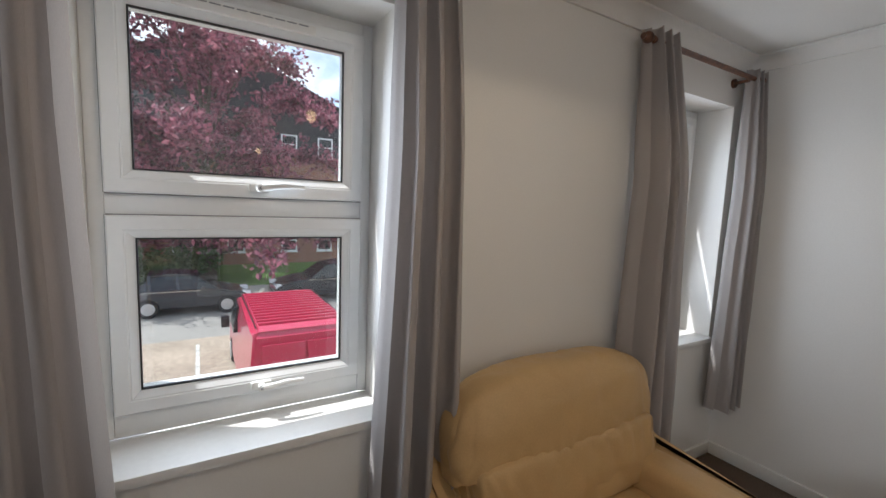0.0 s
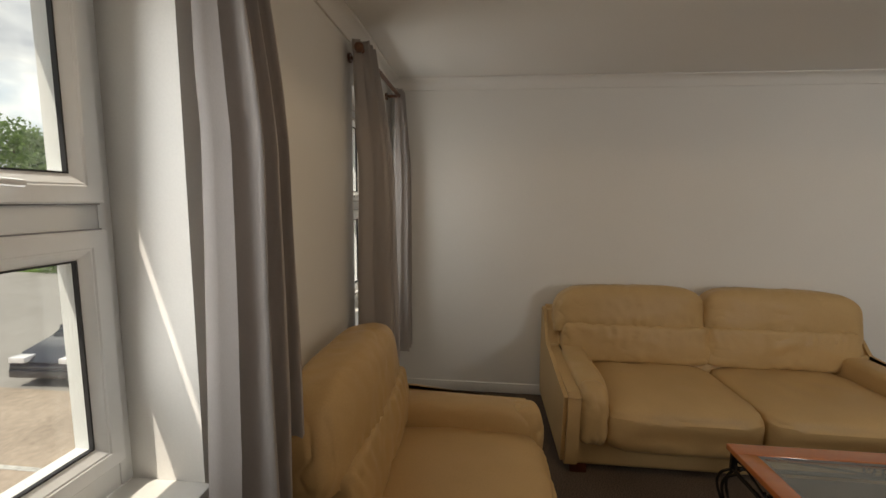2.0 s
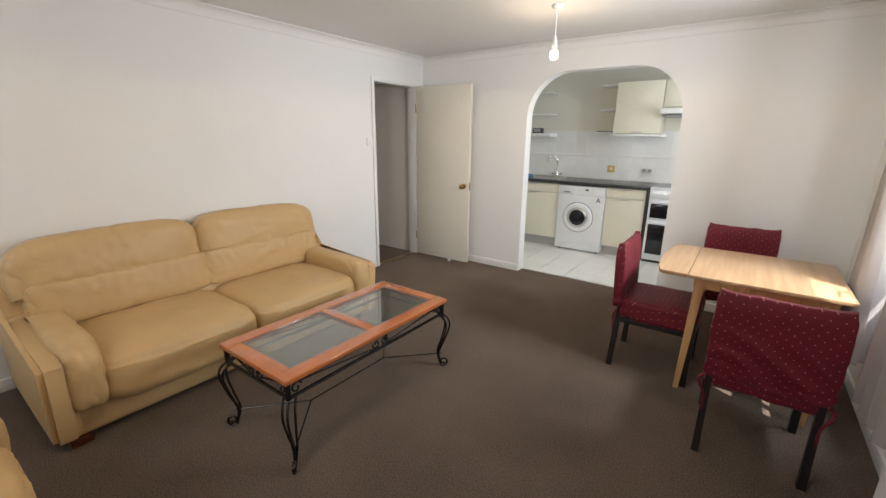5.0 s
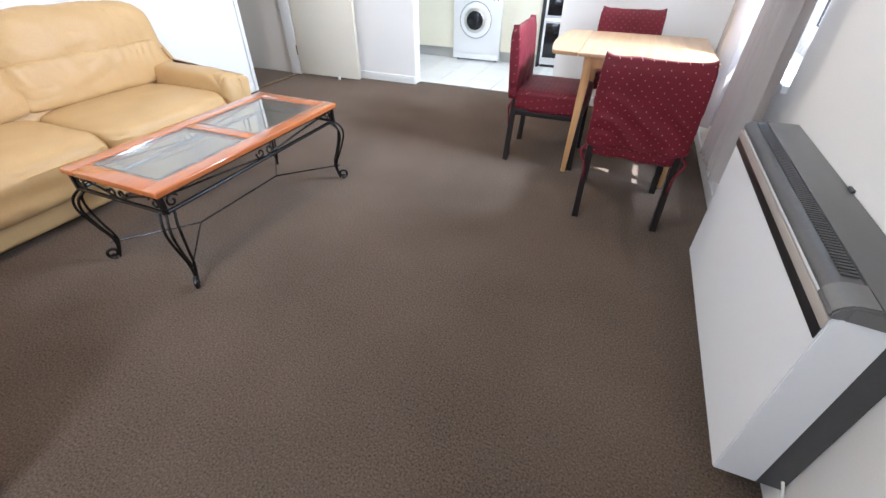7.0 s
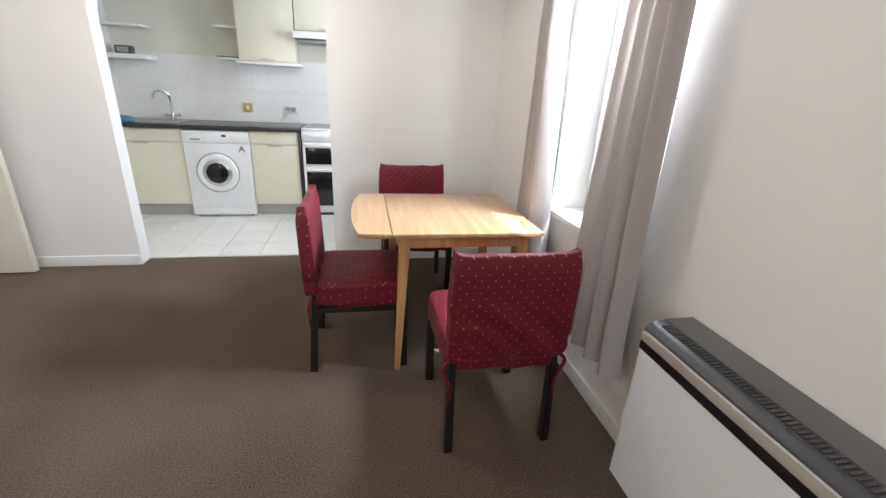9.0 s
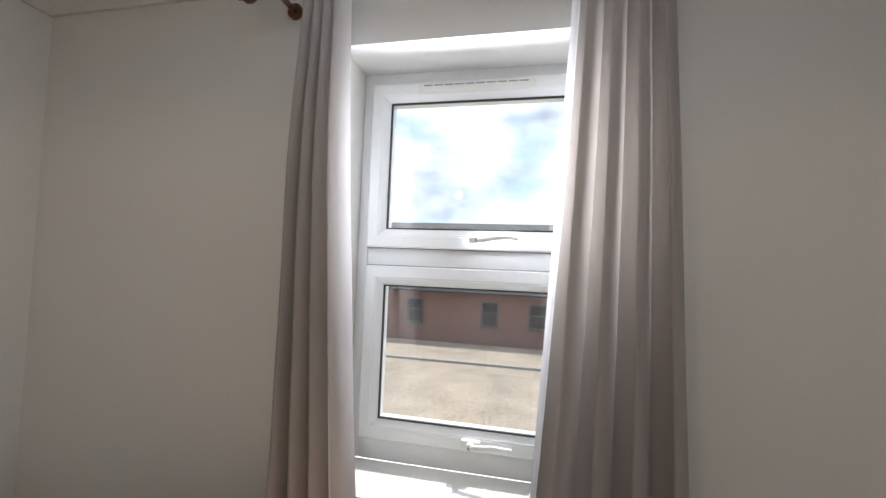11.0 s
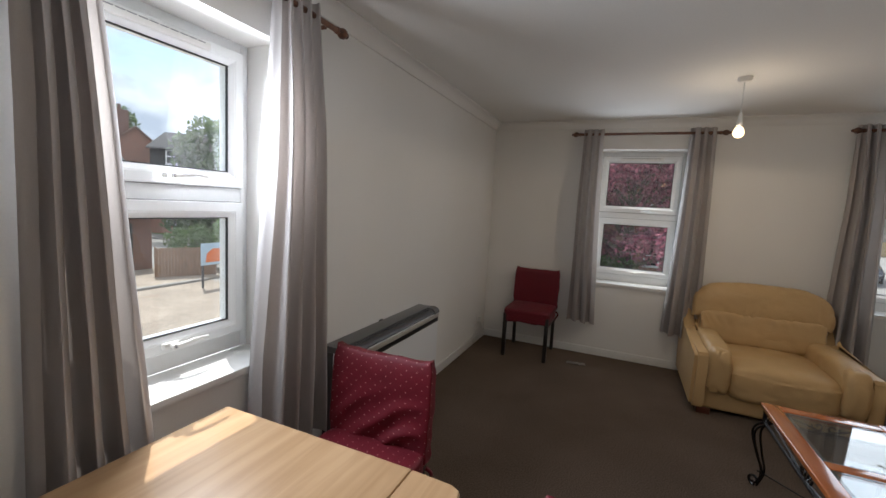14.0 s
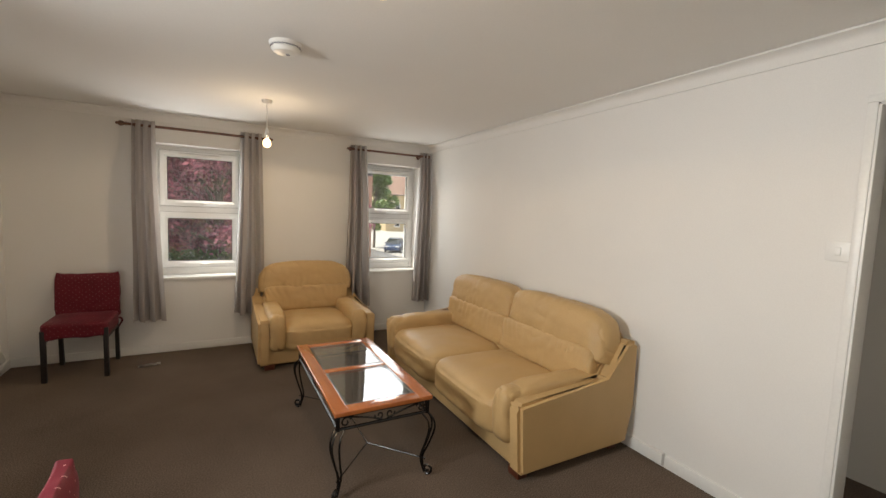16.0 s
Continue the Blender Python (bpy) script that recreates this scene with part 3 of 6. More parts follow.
# ---- curtains and poles ----
def curtain(name, m, top, bottom, height, folds, depth, label, seed, group, lean=0.025, phase=0.0):
    """A hanging eyelet curtain: top and bottom give (from, to) along local x; the rod runs through its head."""
    bm = bmesh.new()
    nx, nz = folds * 10, 34
    rng = random.Random(seed)
    jitter = [rng.uniform(0.7, 1.25) for _ in range(folds + 2)]
    rows = []
    for j in range(nz + 1):
        v = j / nz
        a = top[0] + (bottom[0] - top[0]) * v ** 1.2
        b = top[1] + (bottom[1] - top[1]) * v ** 1.2
        row = []
        for i in range(nx + 1):
            u = i / nx
            f = u * folds
            k = jitter[int(f)] * (1 - f % 1) + jitter[int(f) + 1] * (f % 1)
            sway = 0.5 * noise.noise(Vector((u * 3 + seed, v * 2.2, seed)))
            amp = depth * (0.85 + 0.35 * v * k) * (0.6 + 0.4 * min(1, 4 * v))
            y = amp * math.sin(2 * math.pi * f + phase + 0.9 * sway * v) * (0.8 + 0.2 * k) + 0.012 * sway * v * 2 - lean * min(1, 3 * v)
            x = a + (b - a) * u + 0.014 * math.cos(4 * math.pi * f) * k + 0.012 * sway * v
            row.append(bm.verts.new((x, y + 0.006 * noise.noise(Vector((u * 9, v * 7 + seed, 2))) * v, height * (1 - v) + 0.004 * math.sin(5 * u + seed) * (v == 1))))
        rows.append(row)
    for r0, r1 in zip(rows, rows[1:]):
        for i in range(nx):
            bm.faces.new((r0[i], r0[i + 1], r1[i + 1], r1[i]))
    ob = tagged(new(name, mesh_of(bm, CURTAIN, name, 180)), label, "curtain", group)
    ob.matrix_world = m
    return ob


def pole(name, m, length, label):
    p = thing(name, label, "curtain pole", m, "curtain poles")
    part("rod", cyl(0.0125, length, length / 2, 0, 0, axis="x", seg=16), POLE, p)
    prof = [(0.012, 0), (0.016, 0.004), (0.016, 0.012), (0.011, 0.018), (0.018, 0.028), (0.024, 0.042), (0.023, 0.055), (0.015, 0.066), (0.010, 0.070), (0.013, 0.078), (0.006, 0.086)]
    part("finial", lathe(prof, 16, length, 0, 0, "x"), POLE, p)
    part("finial", moved(lathe(prof, 16, 0, 0, 0, "x"), Matrix.Rotation(math.pi, 4, "Z")), POLE, p)
    for x in (0.06, length - 0.06):
        b = cyl(0.009, 0.07, x, 0.042, -0.012, axis="y", seg=12)
        join(b, cyl(0.024, 0.012, x, 0.079, -0.012, axis="y", seg=18))
        part("bracket", b, POLE, p)
    return p


ROD = 2.17
CB = 0.36
CH = 2.215 - CB
pole("curtain_pole", pose(0.875, 4.865, ROD), 1.14, "dark stained wooden curtain pole over the window by the armchair")
pole("curtain_pole", pose(2.965, 4.865, ROD), 0.90, "dark stained wooden curtain pole over the window beside the sofa corner")
pole("curtain_pole", pose(0.085, 0.93, ROD, 0, 0, 90), 1.22, "dark stained wooden curtain pole over the window by the dining table")
LAB = "taupe eyelet curtain drawn back, hanging in soft folds"
curtain("curtain", pose(0, 4.865, CB), (0.905, 1.075), (0.895, 1.148), CH, 3, 0.046, LAB, 1, "curtains", 0.075, -math.pi / 2)
curtain("curtain", pose(0, 4.865, CB), (1.80, 1.985), (1.73, 2.015), CH, 3, 0.060, LAB, 2, "curtains", 0.05)
curtain("curtain", pose(0, 4.865, CB), (2.930, 3.10), (2.875, 3.160), CH, 3, 0.080, LAB, 3, "curtains", 0.060)
curtain("curtain", pose(0, 4.865, CB), (3.805, 3.945), (3.755, 3.950), CH, 3, 0.055, LAB, 4, "curtains")
curtain("curtain", pose(0.088, 0, CB, 0, 0, 90), (1.085, 1.20), (1.055, 1.335), CH, 4, 0.055, LAB, 5, "curtains")
curtain("curtain", pose(0.088, 0, CB, 0, 0, 90), (1.815, 2.025), (1.70, 2.085), CH, 4, 0.058, LAB, 6, "curtains")


# ---- hall door ----
jamb = bmesh.new()
box(XR - 0.012, XR + 0.112, 0.812, 0.842, 0, 2.0, 0.003, jamb)
box(XR - 0.012, XR + 0.112, 0.118, 0.150, 0, 2.0, 0.003, jamb)
box(XR - 0.012, XR + 0.112, 0.118, 0.842, 1.985, 2.02, 0.003, jamb)
structure("door_frame", jamb, TRIM)
architrave = bmesh.new()
box(XR - 0.018, XR - 0.001, 0.822, 0.855, 0, 2.0, 0.004, architrave)
box(XR - 0.018, XR - 0.001, 0.10, 0.855, 2.0, 2.03, 0.004, architrave)
structure("trim_door", architrave, TRIM)
structure("threshold", box(XR + 0.01, XR + 0.055, 0.15, 0.812, 0.0, 0.006, 0.002), BRASS)
door = tagged(new("door_1"), "cream painted flush door standing open", "door", kind="structure")
door.matrix_world = pose(XR - 0.02, 0.148, 0.0, 0, 0, 1.5)
part("leaf", box(-0.735, 0.0, -0.04, 0.0, 0.012, 1.985, 0.002), DOORPAINT, door)
knob_prof = [(0.026, 0), (0.026, 0.006), (0.011, 0.010), (0.010, 0.028), (0.022, 0.034), (0.029, 0.046), (0.027, 0.060), (0.015, 0.067)]
k = part("door_knob", moved(lathe(knob_prof, 20), pose(-0.675, 0, 0.90, -90, 0, 0)), BRASS, door)
part("latch_plate", box(-0.7375, -0.7345, -0.033, -0.008, 0.86, 0.94), BRASS, door)
for z in (0.25, 1.75):
    part("hinge", cyl(0.006, 0.09, 0.006, 0.004, z, seg=10), BRASS, door)
stop = thing("door_stop", "small white rubber door stop under the open door", "door stop", pose(3.44, 0.17, 0))
part("wedge", box(-0.012, 0.012, -0.012, 0.012, 0, 0.03, 0.004), WHITEPLASTIC, stop)

# ---- ceiling fittings ----
def pendant(x, y, drop, label):
    p = thing("pendant_light", label, "ceiling light", pose(x, y, ZC), "pendant lights")
    part("ceiling_rose", lathe([(0.040, 0.0), (0.040, -0.012), (0.030, -0.026), (0.012, -0.030)], 24), WHITEPLASTIC, p)
    part("cord", tube([(0, 0, -0.02), (0, 0, -drop + 0.12)], 0.004, 8), WHITEPLASTIC, p)
    part("lamp_holder", lathe([(0.008, -drop + 0.12), (0.013, -drop + 0.10), (0.014, -drop + 0.075), (0.017, -drop + 0.07), (0.017, -drop + 0.062), (0.015, -drop + 0.040), (0.014, -drop + 0.030)], 20), WHITEPLASTIC, p)
    b = lathe([(0.012, -drop + 0.040), (0.024, -drop + 0.026), (0.030, -drop + 0.008), (0.031, -drop - 0.004), (0.027, -drop - 0.018), (0.017, -drop - 0.028), (0.004, -drop - 0.032)], 24)
    bulb = part("bulb", b, BULB, p, "lit warm white bulb")
    bulb.visible_shadow = False
    for kind, power in (("POINT", BULB_UP), ("SPOT", BULB_DOWN)):
        lamp = bpy.data.lights.new("bulb_light", kind)
        lamp.energy, lamp.color, lamp.shadow_soft_size = power, (1.0, 0.77, 0.52), 0.03
        if kind == "SPOT":
            lamp.spot_size, lamp.spot_blend = math.pi, 0.15
        o = new("bulb_light", lamp)
        o.parent = p
        o.location = (0, 0, -drop)


pendant(1.938, 3.763, 0.335, "bare lit bulb on a white cord and ceiling rose")
pendant(1.93, 1.09, 0.315, "bare lit bulb on a white cord and ceiling rose")
smoke = thing("smoke_alarm", "white smoke alarm on the ceiling", "smoke alarm", pose(1.905, 2.475, ZC))
part("base", lathe([(0.080, 0), (0.080, -0.014), (0.074, -0.020)], 32), WHITEPLASTIC, smoke)
part("housing", moved(lathe([(0.074, -0.016), (0.072, -0.034), (0.060, -0.046), (0.030, -0.049)], 8), Matrix.Rotation(0.6, 4, "Z")), WHITEPLASTIC, smoke)
part("vent_ring", lathe([(0.0765, -0.0195), (0.0765, -0.0245), (0.0735, -0.0245)], 32), GREYPLASTIC, smoke)
part("test_button", cyl(0.010, 0.005, 0.012, 0.010, -0.050, seg=14), GREYPLASTIC, smoke)

# a thin pale sheet stands in for a faint light patch on the carpet
scrap = bmesh.new()
grid = [[scrap.verts.new((0.024 * i - 0.084, 0.018 * j - 0.027 + 0.004 * math.sin(2.1 * i), 0.004 + 0.006 * abs(math.sin(1.3 * i + j)))) for j in range(4)] for i in range(8)]
for r0, r1 in zip(grid, grid[1:]):
    for q in range(3):
        scrap.faces.new((r0[q], r1[q], r1[q + 1], r0[q + 1]))
bmesh.ops.solidify(scrap, geom=scrap.faces[:], thickness=0.001)
paper = solid("light_patch", scrap, PALEPATCH, "small pale uneven sheet on the carpet standing in for a faint patch of light", "paper")
paper.matrix_world = pose(1.04, 4.57, 0.003, 0, 0, 8)

# ---- wall plates ----
def plate(name, label, category, m, w, h, material):
    p = thing(name, label, category, m)
    part("faceplate", box(-w / 2, w / 2, -0.009, 0.0, -h / 2, h / 2, 0.003), material, p)
    return p


sw = plate("light_switch", "white light switch on the wall beside the hall door", "light switch", pose(XR, 0.895, 1.38, 0, 0, -90), 0.086, 0.086, WHITEPLASTIC)
part("rocker", box(-0.010, 0.010, -0.014, -0.008, -0.018, 0.018, 0.002), WHITEPLASTIC, sw)
so = plate("wall_socket", "white low wall socket above the skirting by the sofa", "socket", pose(XR - 0.014, 1.62, 0.055, 0, 0, -90), 0.10, 0.075, WHITEPLASTIC)
part("socket_box", box(-0.05, 0.05, -0.03, -0.009, -0.037, 0.037, 0.004), WHITEPLASTIC, so)
so2 = plate("wall_socket", "white corner wall socket with a cable", "socket", pose(0.0, 4.74, 0.24, 0, 0, 90), 0.146, 0.086, WHITEPLASTIC)
part("plug", box(-0.05, -0.005, -0.045, -0.009, -0.025, 0.025, 0.006), WHITEPLASTIC, so2)
part("cable", tube(curve_points([(-0.03, -0.04, -0.02), (-0.05, -0.07, -0.10), (-0.10, -0.05, -0.16), (-0.16, -0.03, -0.10), (-0.19, -0.02, -0.02), (-0.2, -0.012, -0.15), (-0.2, -0.02, -0.225)], 6), 0.0035, 6), WHITEPLASTIC, so2)


# ---- storage heater ----
def heater():
    h = thing("storage_heater", "white storage heater with a charcoal top and black strip", "heater", pose(0, 2.22, 0))
    L = 1.06
    part("back_casing", box(0.002, 0.062, 0.004, L - 0.004, 0.075, 0.652, 0.004), HEATGREY, h, "charcoal back casing")
    part("front_panel", prism([(0.063, 0.08), (0.165, 0.08), (0.165, 0.640), (0.150, 0.655), (0.063, 0.655)], L, "y", 0.0, 0.003), HEATWHITE, h, "white enamel front panel")
    part("top_panel", box(0.003, 0.104, 0.0, L - 0.002, 0.654, 0.686, 0.003), HEATTOP, h, "satin grey top panel")
    grille = part("top_grille", prism([(0.105, 0.656), (0.164, 0.650), (0.168, 0.660), (0.160, 0.672), (0.143, 0.681), (0.105, 0.682)], L - 0.080, "y", 0.001, 0.002), HEATGREY, h, "charcoal air grille")
    slot = bmesh.new()
    for q in range(76):
        y = 0.035 + q * 0.0122
        box(0.108, 0.140, y, y + 0.0055, 0.6815, 0.6850, 0, slot)
    part("grille_slats", slot, HEATGREY, grille)
    part("black_strip", box(0.1652, 0.168, 0.0, L - 0.005, 0.588, 0.617, 0.0008), HEATBLACK, h, "glossy black strip")
    part("silver_strip", box(0.1652, 0.170, 0.0, L - 0.002, 0.619, 0.645, 0.001), SATIN, h, "champagne silver strip")
    cap = part("end_cap", prism([(0.105, 0.650), (0.171, 0.647), (0.174, 0.660), (0.166, 0.676), (0.146, 0.688), (0.105, 0.689)], 0.080, "y", L - 0.077, 0.004), CAPGREY, h, "grey plastic end cap")
    part("cap_side", prism([(0.003, 0.628), (0.064, 0.628), (0.078, 0.650), (0.150, 0.652), (0.150, 0.684), (0.003, 0.684)], 0.006, "y", L + 0.0005, 0.002), CAPGREY, h, "grey plastic end cap")
    part("screw", cyl(0.008, 0.004, 0.040, L + 0.008, 0.655, axis="y", seg=14), HEATGREY, cap)
    part("wall_clip", box(0.001, 0.010, 0.52, 0.55, 0.686, 0.694, 0.002), HEATGREY, h)
    for y in (0.08, L - 0.12):
        part("foot", box(0.02, 0.06, y, y + 0.05, 0.0, 0.08, 0.003), HEATGREY, h)
    part("cable", tube(curve_points([(0.02, L + 0.0, 0.12), (0.02, L + 0.1, 0.09), (0.02, L + 0.5, 0.085), (0.02, L + 1.2, 0.086), (0.015, L + 1.42, 0.15)], 6), 0.004, 6), WHITEPLASTIC, h)


heater()


# ---- leather seats ----
def pleats(bm, crease, depth, seed):
    """Gathers in the leather running up and down from a seam at a height."""
    for v in bm.verts:
        near = math.exp(-((v.co.z - crease) / 0.075) ** 2)
        k = 38 + 9 * noise.noise(Vector((v.co.x * 2.0, seed, 0.0)))
        fan = v.co.x * k + 5.0 * noise.noise(Vector((v.co.x * 3, v.co.z * 4, seed)))
        v.co.y += depth * near * math.sin(fan * 2.1) * (0.4 + 0.9 * abs(noise.noise(Vector((v.co.x * 6, seed, 3.0)))))
        v.co.y += 0.004 * noise.noise(Vector((v.co.x * 7 + v.co.z * 5, v.co.z * 13, seed + 5)))


def leather_seat(name, label, category, m, W, n, seed):
    """A stuffed leather sofa or armchair, its front towards local -y, its back at y = 0, centred on x."""
    s = thing(name, label, category, m)
    D = 0.90
    hw = W / 2
    aw = 0.205
    rise = 0.725 if n > 1 else 0.62
    part("base", box(-hw + 0.03, hw - 0.03, -D + 0.03, -0.06, 0.045, 0.24, 0.025, seg=3), LEATHER, s)
    for sx in (-1, 1):
        out = [(-D, 0.05), (-0.03, 0.05), (0.0, 0.30), (0.02, rise - 0.025), (-0.03, rise), (-0.09, rise - 0.01), (-0.23, 0.485), (-D - 0.015, 0.465), (-D - 0.03, 0.44)]
        x0 = sx * hw - (0.110 if sx > 0 else 0)
        part("arm_panel", prism(out, 0.110, "x", x0, 0.022), LEATHER, s)
        pad = cushion(0.165, 0.78, 0.20, sx * (hw - 0.163), -0.545, 0.412, 5.0, 0.10, 0.005, 24, seed + sx, 2, 0.006)
        for v in pad.verts:
            if v.co.y < -0.74:
                v.co.z -= 0.05 * ((-0.74 - v.co.y) / 0.17) ** 2
        part("arm_pad", pad, LEATHER, s)
        front = cushion(0.150, 0.16, 0.325, sx * (hw - 0.160), -D + 0.030, 0.345, 4.0, 0.20, 0.006, 22, seed + 3 * sx, 1, 0.010)
        part("arm_roll", front, LEATHER, s)
        for y in (-D + 0.06, -0.10):
            part("foot", box(sx * (hw - 0.10) - 0.045, sx * (hw - 0.10) + 0.045, y - 0.03, y + 0.04, 0.0, 0.05, 0.006), FOOT, s, "mahogany block foot")
    part("back_shell", prism([(-0.30, 0.06), (-0.03, 0.05), (0.0, 0.30), (0.015, 0.72), (-0.05, 0.77), (-0.16, 0.72), (-0.30, 0.46)], W - 0.205, "x", -hw + 0.1025, 0.02), LEATHER, s)
    inner = W - 2 * aw - 0.005
    cw = inner / n
    for i in range(n):
        cx = -inner / 2 + cw * (i + 0.5)
        seat = cushion(cw + 0.012, 0.72, 0.26, cx, -0.59, 0.288, 6.0, 0.10, 0.008, 22, seed + i * 5, 2, 0.006)
        for v in seat.verts:
            if v.co.y < -0.80 and v.co.z < 0.36:
                v.co.y -= 0.012
        part("seat_cushion", seat, LEATHER, s)
        bw = (W - 0.165) / n
        bx = -(W - 0.165) / 2 + bw * (i + 0.5)
        low = cushion(bw - (0.0 if n > 1 else 0.06), 0.20, 0.26, bx * (0.965 if n > 1 else 1), -0.275, 0.505, 9.0, 0.12, 0.008, 52, seed + i * 3 + 1, 1, 0.007)
        pleats(low, 0.590, 0.0065, seed + i)
        part("lumbar_cushion", moved(low, Matrix.Rotation(radians(-6), 4, "X")), LEATHER, s)
        up = cushion(bw + (0.035 if n > 1 else 0.06), 0.235, 0.37, bx * 1.022, -0.255, 0.695, 4.4 if n > 1 else 3.6, 0.19, 0.007, 56, seed + i * 7 + 2, 1, 0.006)
        pleats(up, 0.570, 0.0085, seed + i + 9)
        for v in up.verts:
            v.co.z -= (0.03 if n > 1 else 0.042) * (abs(v.co.x - bx) / (bw / 2)) ** (7 if n > 1 else 4) * (v.co.z > 0.6)
            if n > 1:
                v.co.z -= 0.02 * abs(v.co.x) / (W / 2)
        part("back_cushion", moved(up, Matrix.Rotation(radians(-8), 4, "X")), LEATHER, s)
    return s


leather_seat("sofa", "tan leather two-seat sofa with padded arms against the wall", "sofa", pose(3.935, 2.81, 0, 0, 0, -90), 2.03, 2, 4.0)
leather_seat("armchair", "tan leather armchair with padded arms between the windows", "armchair", pose(2.43, 4.925, 0, 0, 0, 0), 1.07, 1, 21.0)


# ---- coffee table ----
def coffee_table():
    t = thing("coffee_table", "orange wood and glass coffee table on scrolled black iron legs", "coffee table", pose(2.095, 2.10, 0))
    W, L, Z = 0.545, 1.14, 0.47
    top = part("wood_frame", bmesh.new(), ORANGE, t, "orange lacquered wooden frame")
    fb = bmesh.new()
    fw = 0.078
    for b in ((0, fw, 0, L), (W - fw, W, 0, L)):
        box(b[0], b[1], b[2], b[3], Z - 0.026, Z, 0.007, fb, 3)
    for y in (0, L - fw):
        box(fw - 0.004, W - fw + 0.004, y + 0.0005, y + fw - 0.0005, Z - 0.0255, Z - 0.0006, 0.006, fb)
    box(fw - 0.004, W - fw + 0.004, L / 2 - 0.03, L / 2 + 0.03, Z - 0.0255, Z - 0.0008, 0.005, fb)
    top.data = mesh_of(fb, ORANGE, "wood_frame", 38)
    for y0, y1 in ((fw, L / 2 - 0.03), (L / 2 + 0.03, L - fw)):
        g = part("glass_pane", box(fw, W - fw, y0, y1, Z - 0.012, Z - 0.006), TGLASS, t, "clear glass pane")
        g.visible_shadow = False
        bev = bmesh.new()
        e = 0.013
        for q in ((fw, fw + e, y0, y1), (W - fw - e, W - fw, y0, y1), (fw + e, W - fw - e, y0, y0 + e), (fw + e, W - fw - e, y1 - e, y1)):
            box(q[0], q[1], q[2], q[3], Z - 0.0058, Z - 0.0040, 0, bev)
        part("bevelled_rim", bev, BEVEL, g, "pale bevelled glass rim")
    i = 0.022
    zl = Z - 0.098
    for z, r in ((Z - 0.032, 0.007), (zl, 0.009)):
        for a, b in (((i, i), (W - i, i)), ((i, L - i), (W - i, L - i)), ((i, i), (i, L - i)), ((W - i, i), (W - i, L - i))):
            part("rail", tube([(a[0], a[1], z), (b[0], b[1], z)], r, 8), IRON, t)
    def scroll(c, ax, r, turn, start):
        pts = []
        for q in range(22):
            a = start + turn * q * 0.32
            rr = r * (1 - q / 27)
            off = Vector((ax[0], ax[1], 0)) * (rr * math.cos(a)) + Vector((0, 0, 1)) * (rr * math.sin(a))
            pts.append(Vector(c) + off)
        return tube(pts, 0.0045, 6)
    for (px, py) in ((i, i), (W - i, i), (i, L - i), (W - i, L - i)):
        part("corner_post", box(px - 0.009, px + 0.009, py - 0.009, py + 0.009, zl - 0.008, Z - 0.028, 0.002), IRON, t)
        sx, sy = (1 if px < W / 2 else -1), (1 if py < L / 2 else -1)
        for ax in ((sx, 0), (0, sy)):
            c = (px + ax[0] * 0.042, py + ax[1] * 0.042, Z - 0.066)
            part("scroll", scroll(c, ax, 0.029, 1, 0.4), IRON, t)
    for axis in ("x", "y"):
        for side in (0, 1):
            if axis == "x":
                mid, d = Vector((W / 2, (i, L - i)[side], 0)), Vector((1, 0, 0))
                half = W / 2 - 0.08
            else:
                mid, d = Vector(((i, W - i)[side], L / 2, 0)), Vector((0, 1, 0))
                half = L / 2 - 0.08
            for sg in (-1, 1):
                b = scroll(mid + d * 0.030 * sg + Vector((0, 0, Z - 0.064)), (sg * d.x, sg * d.y), 0.026, -1, 0.2)
                tube([mid + d * 0.012 * sg + Vector((0, 0, Z - 0.088)), mid + d * half * 0.5 * sg + Vector((0, 0, Z - 0.062)), mid + d * half * sg + Vector((0, 0, Z - 0.04))], 0.0048, 6, b)
                part("scroll", b, IRON, t)
    for (px, py) in ((i, i), (W - i, i), (i, L - i), (W - i, L - i)):
        sx, sy = (-1 if px < W / 2 else 1), (-1 if py < L / 2 else 1)
        leg = bmesh.new()
        for ex, ey in ((0.036, 0.0), (0.0, 0.0), (0.0, 0.036)):
            ox, oy = px - sx * ex, py - sy * ey
            path = [(ox, oy, zl), (ox + sx * 0.028, oy + sy * 0.028, zl - 0.040), (ox + sx * 0.034, oy + sy * 0.034, zl - 0.095),
                    (px + sx * 0.012 - sx * ex * 0.7, py + sy * 0.012 - sy * ey * 0.7, zl - 0.185), (px - sx * 0.012 - sx * ex * 0.4, py - sy * 0.012 - sy * ey * 0.4, zl - 0.270), (px - sx * 0.004, py - sy * 0.004, 0.012)]
            tube(curve_points(path, 6), 0.0056, 8, leg)
        pts = []
        for q in range(26):
            a = -1.75 + q * 0.30
            rr = 0.030 * (1 - q / 36)
            pts.append(Vector((px + sx * 0.008, py + sy * 0.008, 0.037)) + Vector((sx, sy, 0)).normalized() * rr * math.cos(a) + Vector((0, 0, rr * math.sin(a))))
        tube(pts, 0.0070, 8, leg)
        part("leg", leg, IRON, t, "scrolled iron leg")
    zs = 0.10
    part("stretcher", tube([(W / 2, 0.30, zs), (W / 2, L - 0.30, zs)], 0.004, 8), IRON, t)
    for ye, yc in ((i, 0.30), (L - i, L - 0.30)):
        for px in (i, W - i):
            part("stretcher", tube([(px, ye, zs - 0.005), (W / 2, yc, zs)], 0.004, 8), IRON, t)


coffee_table()


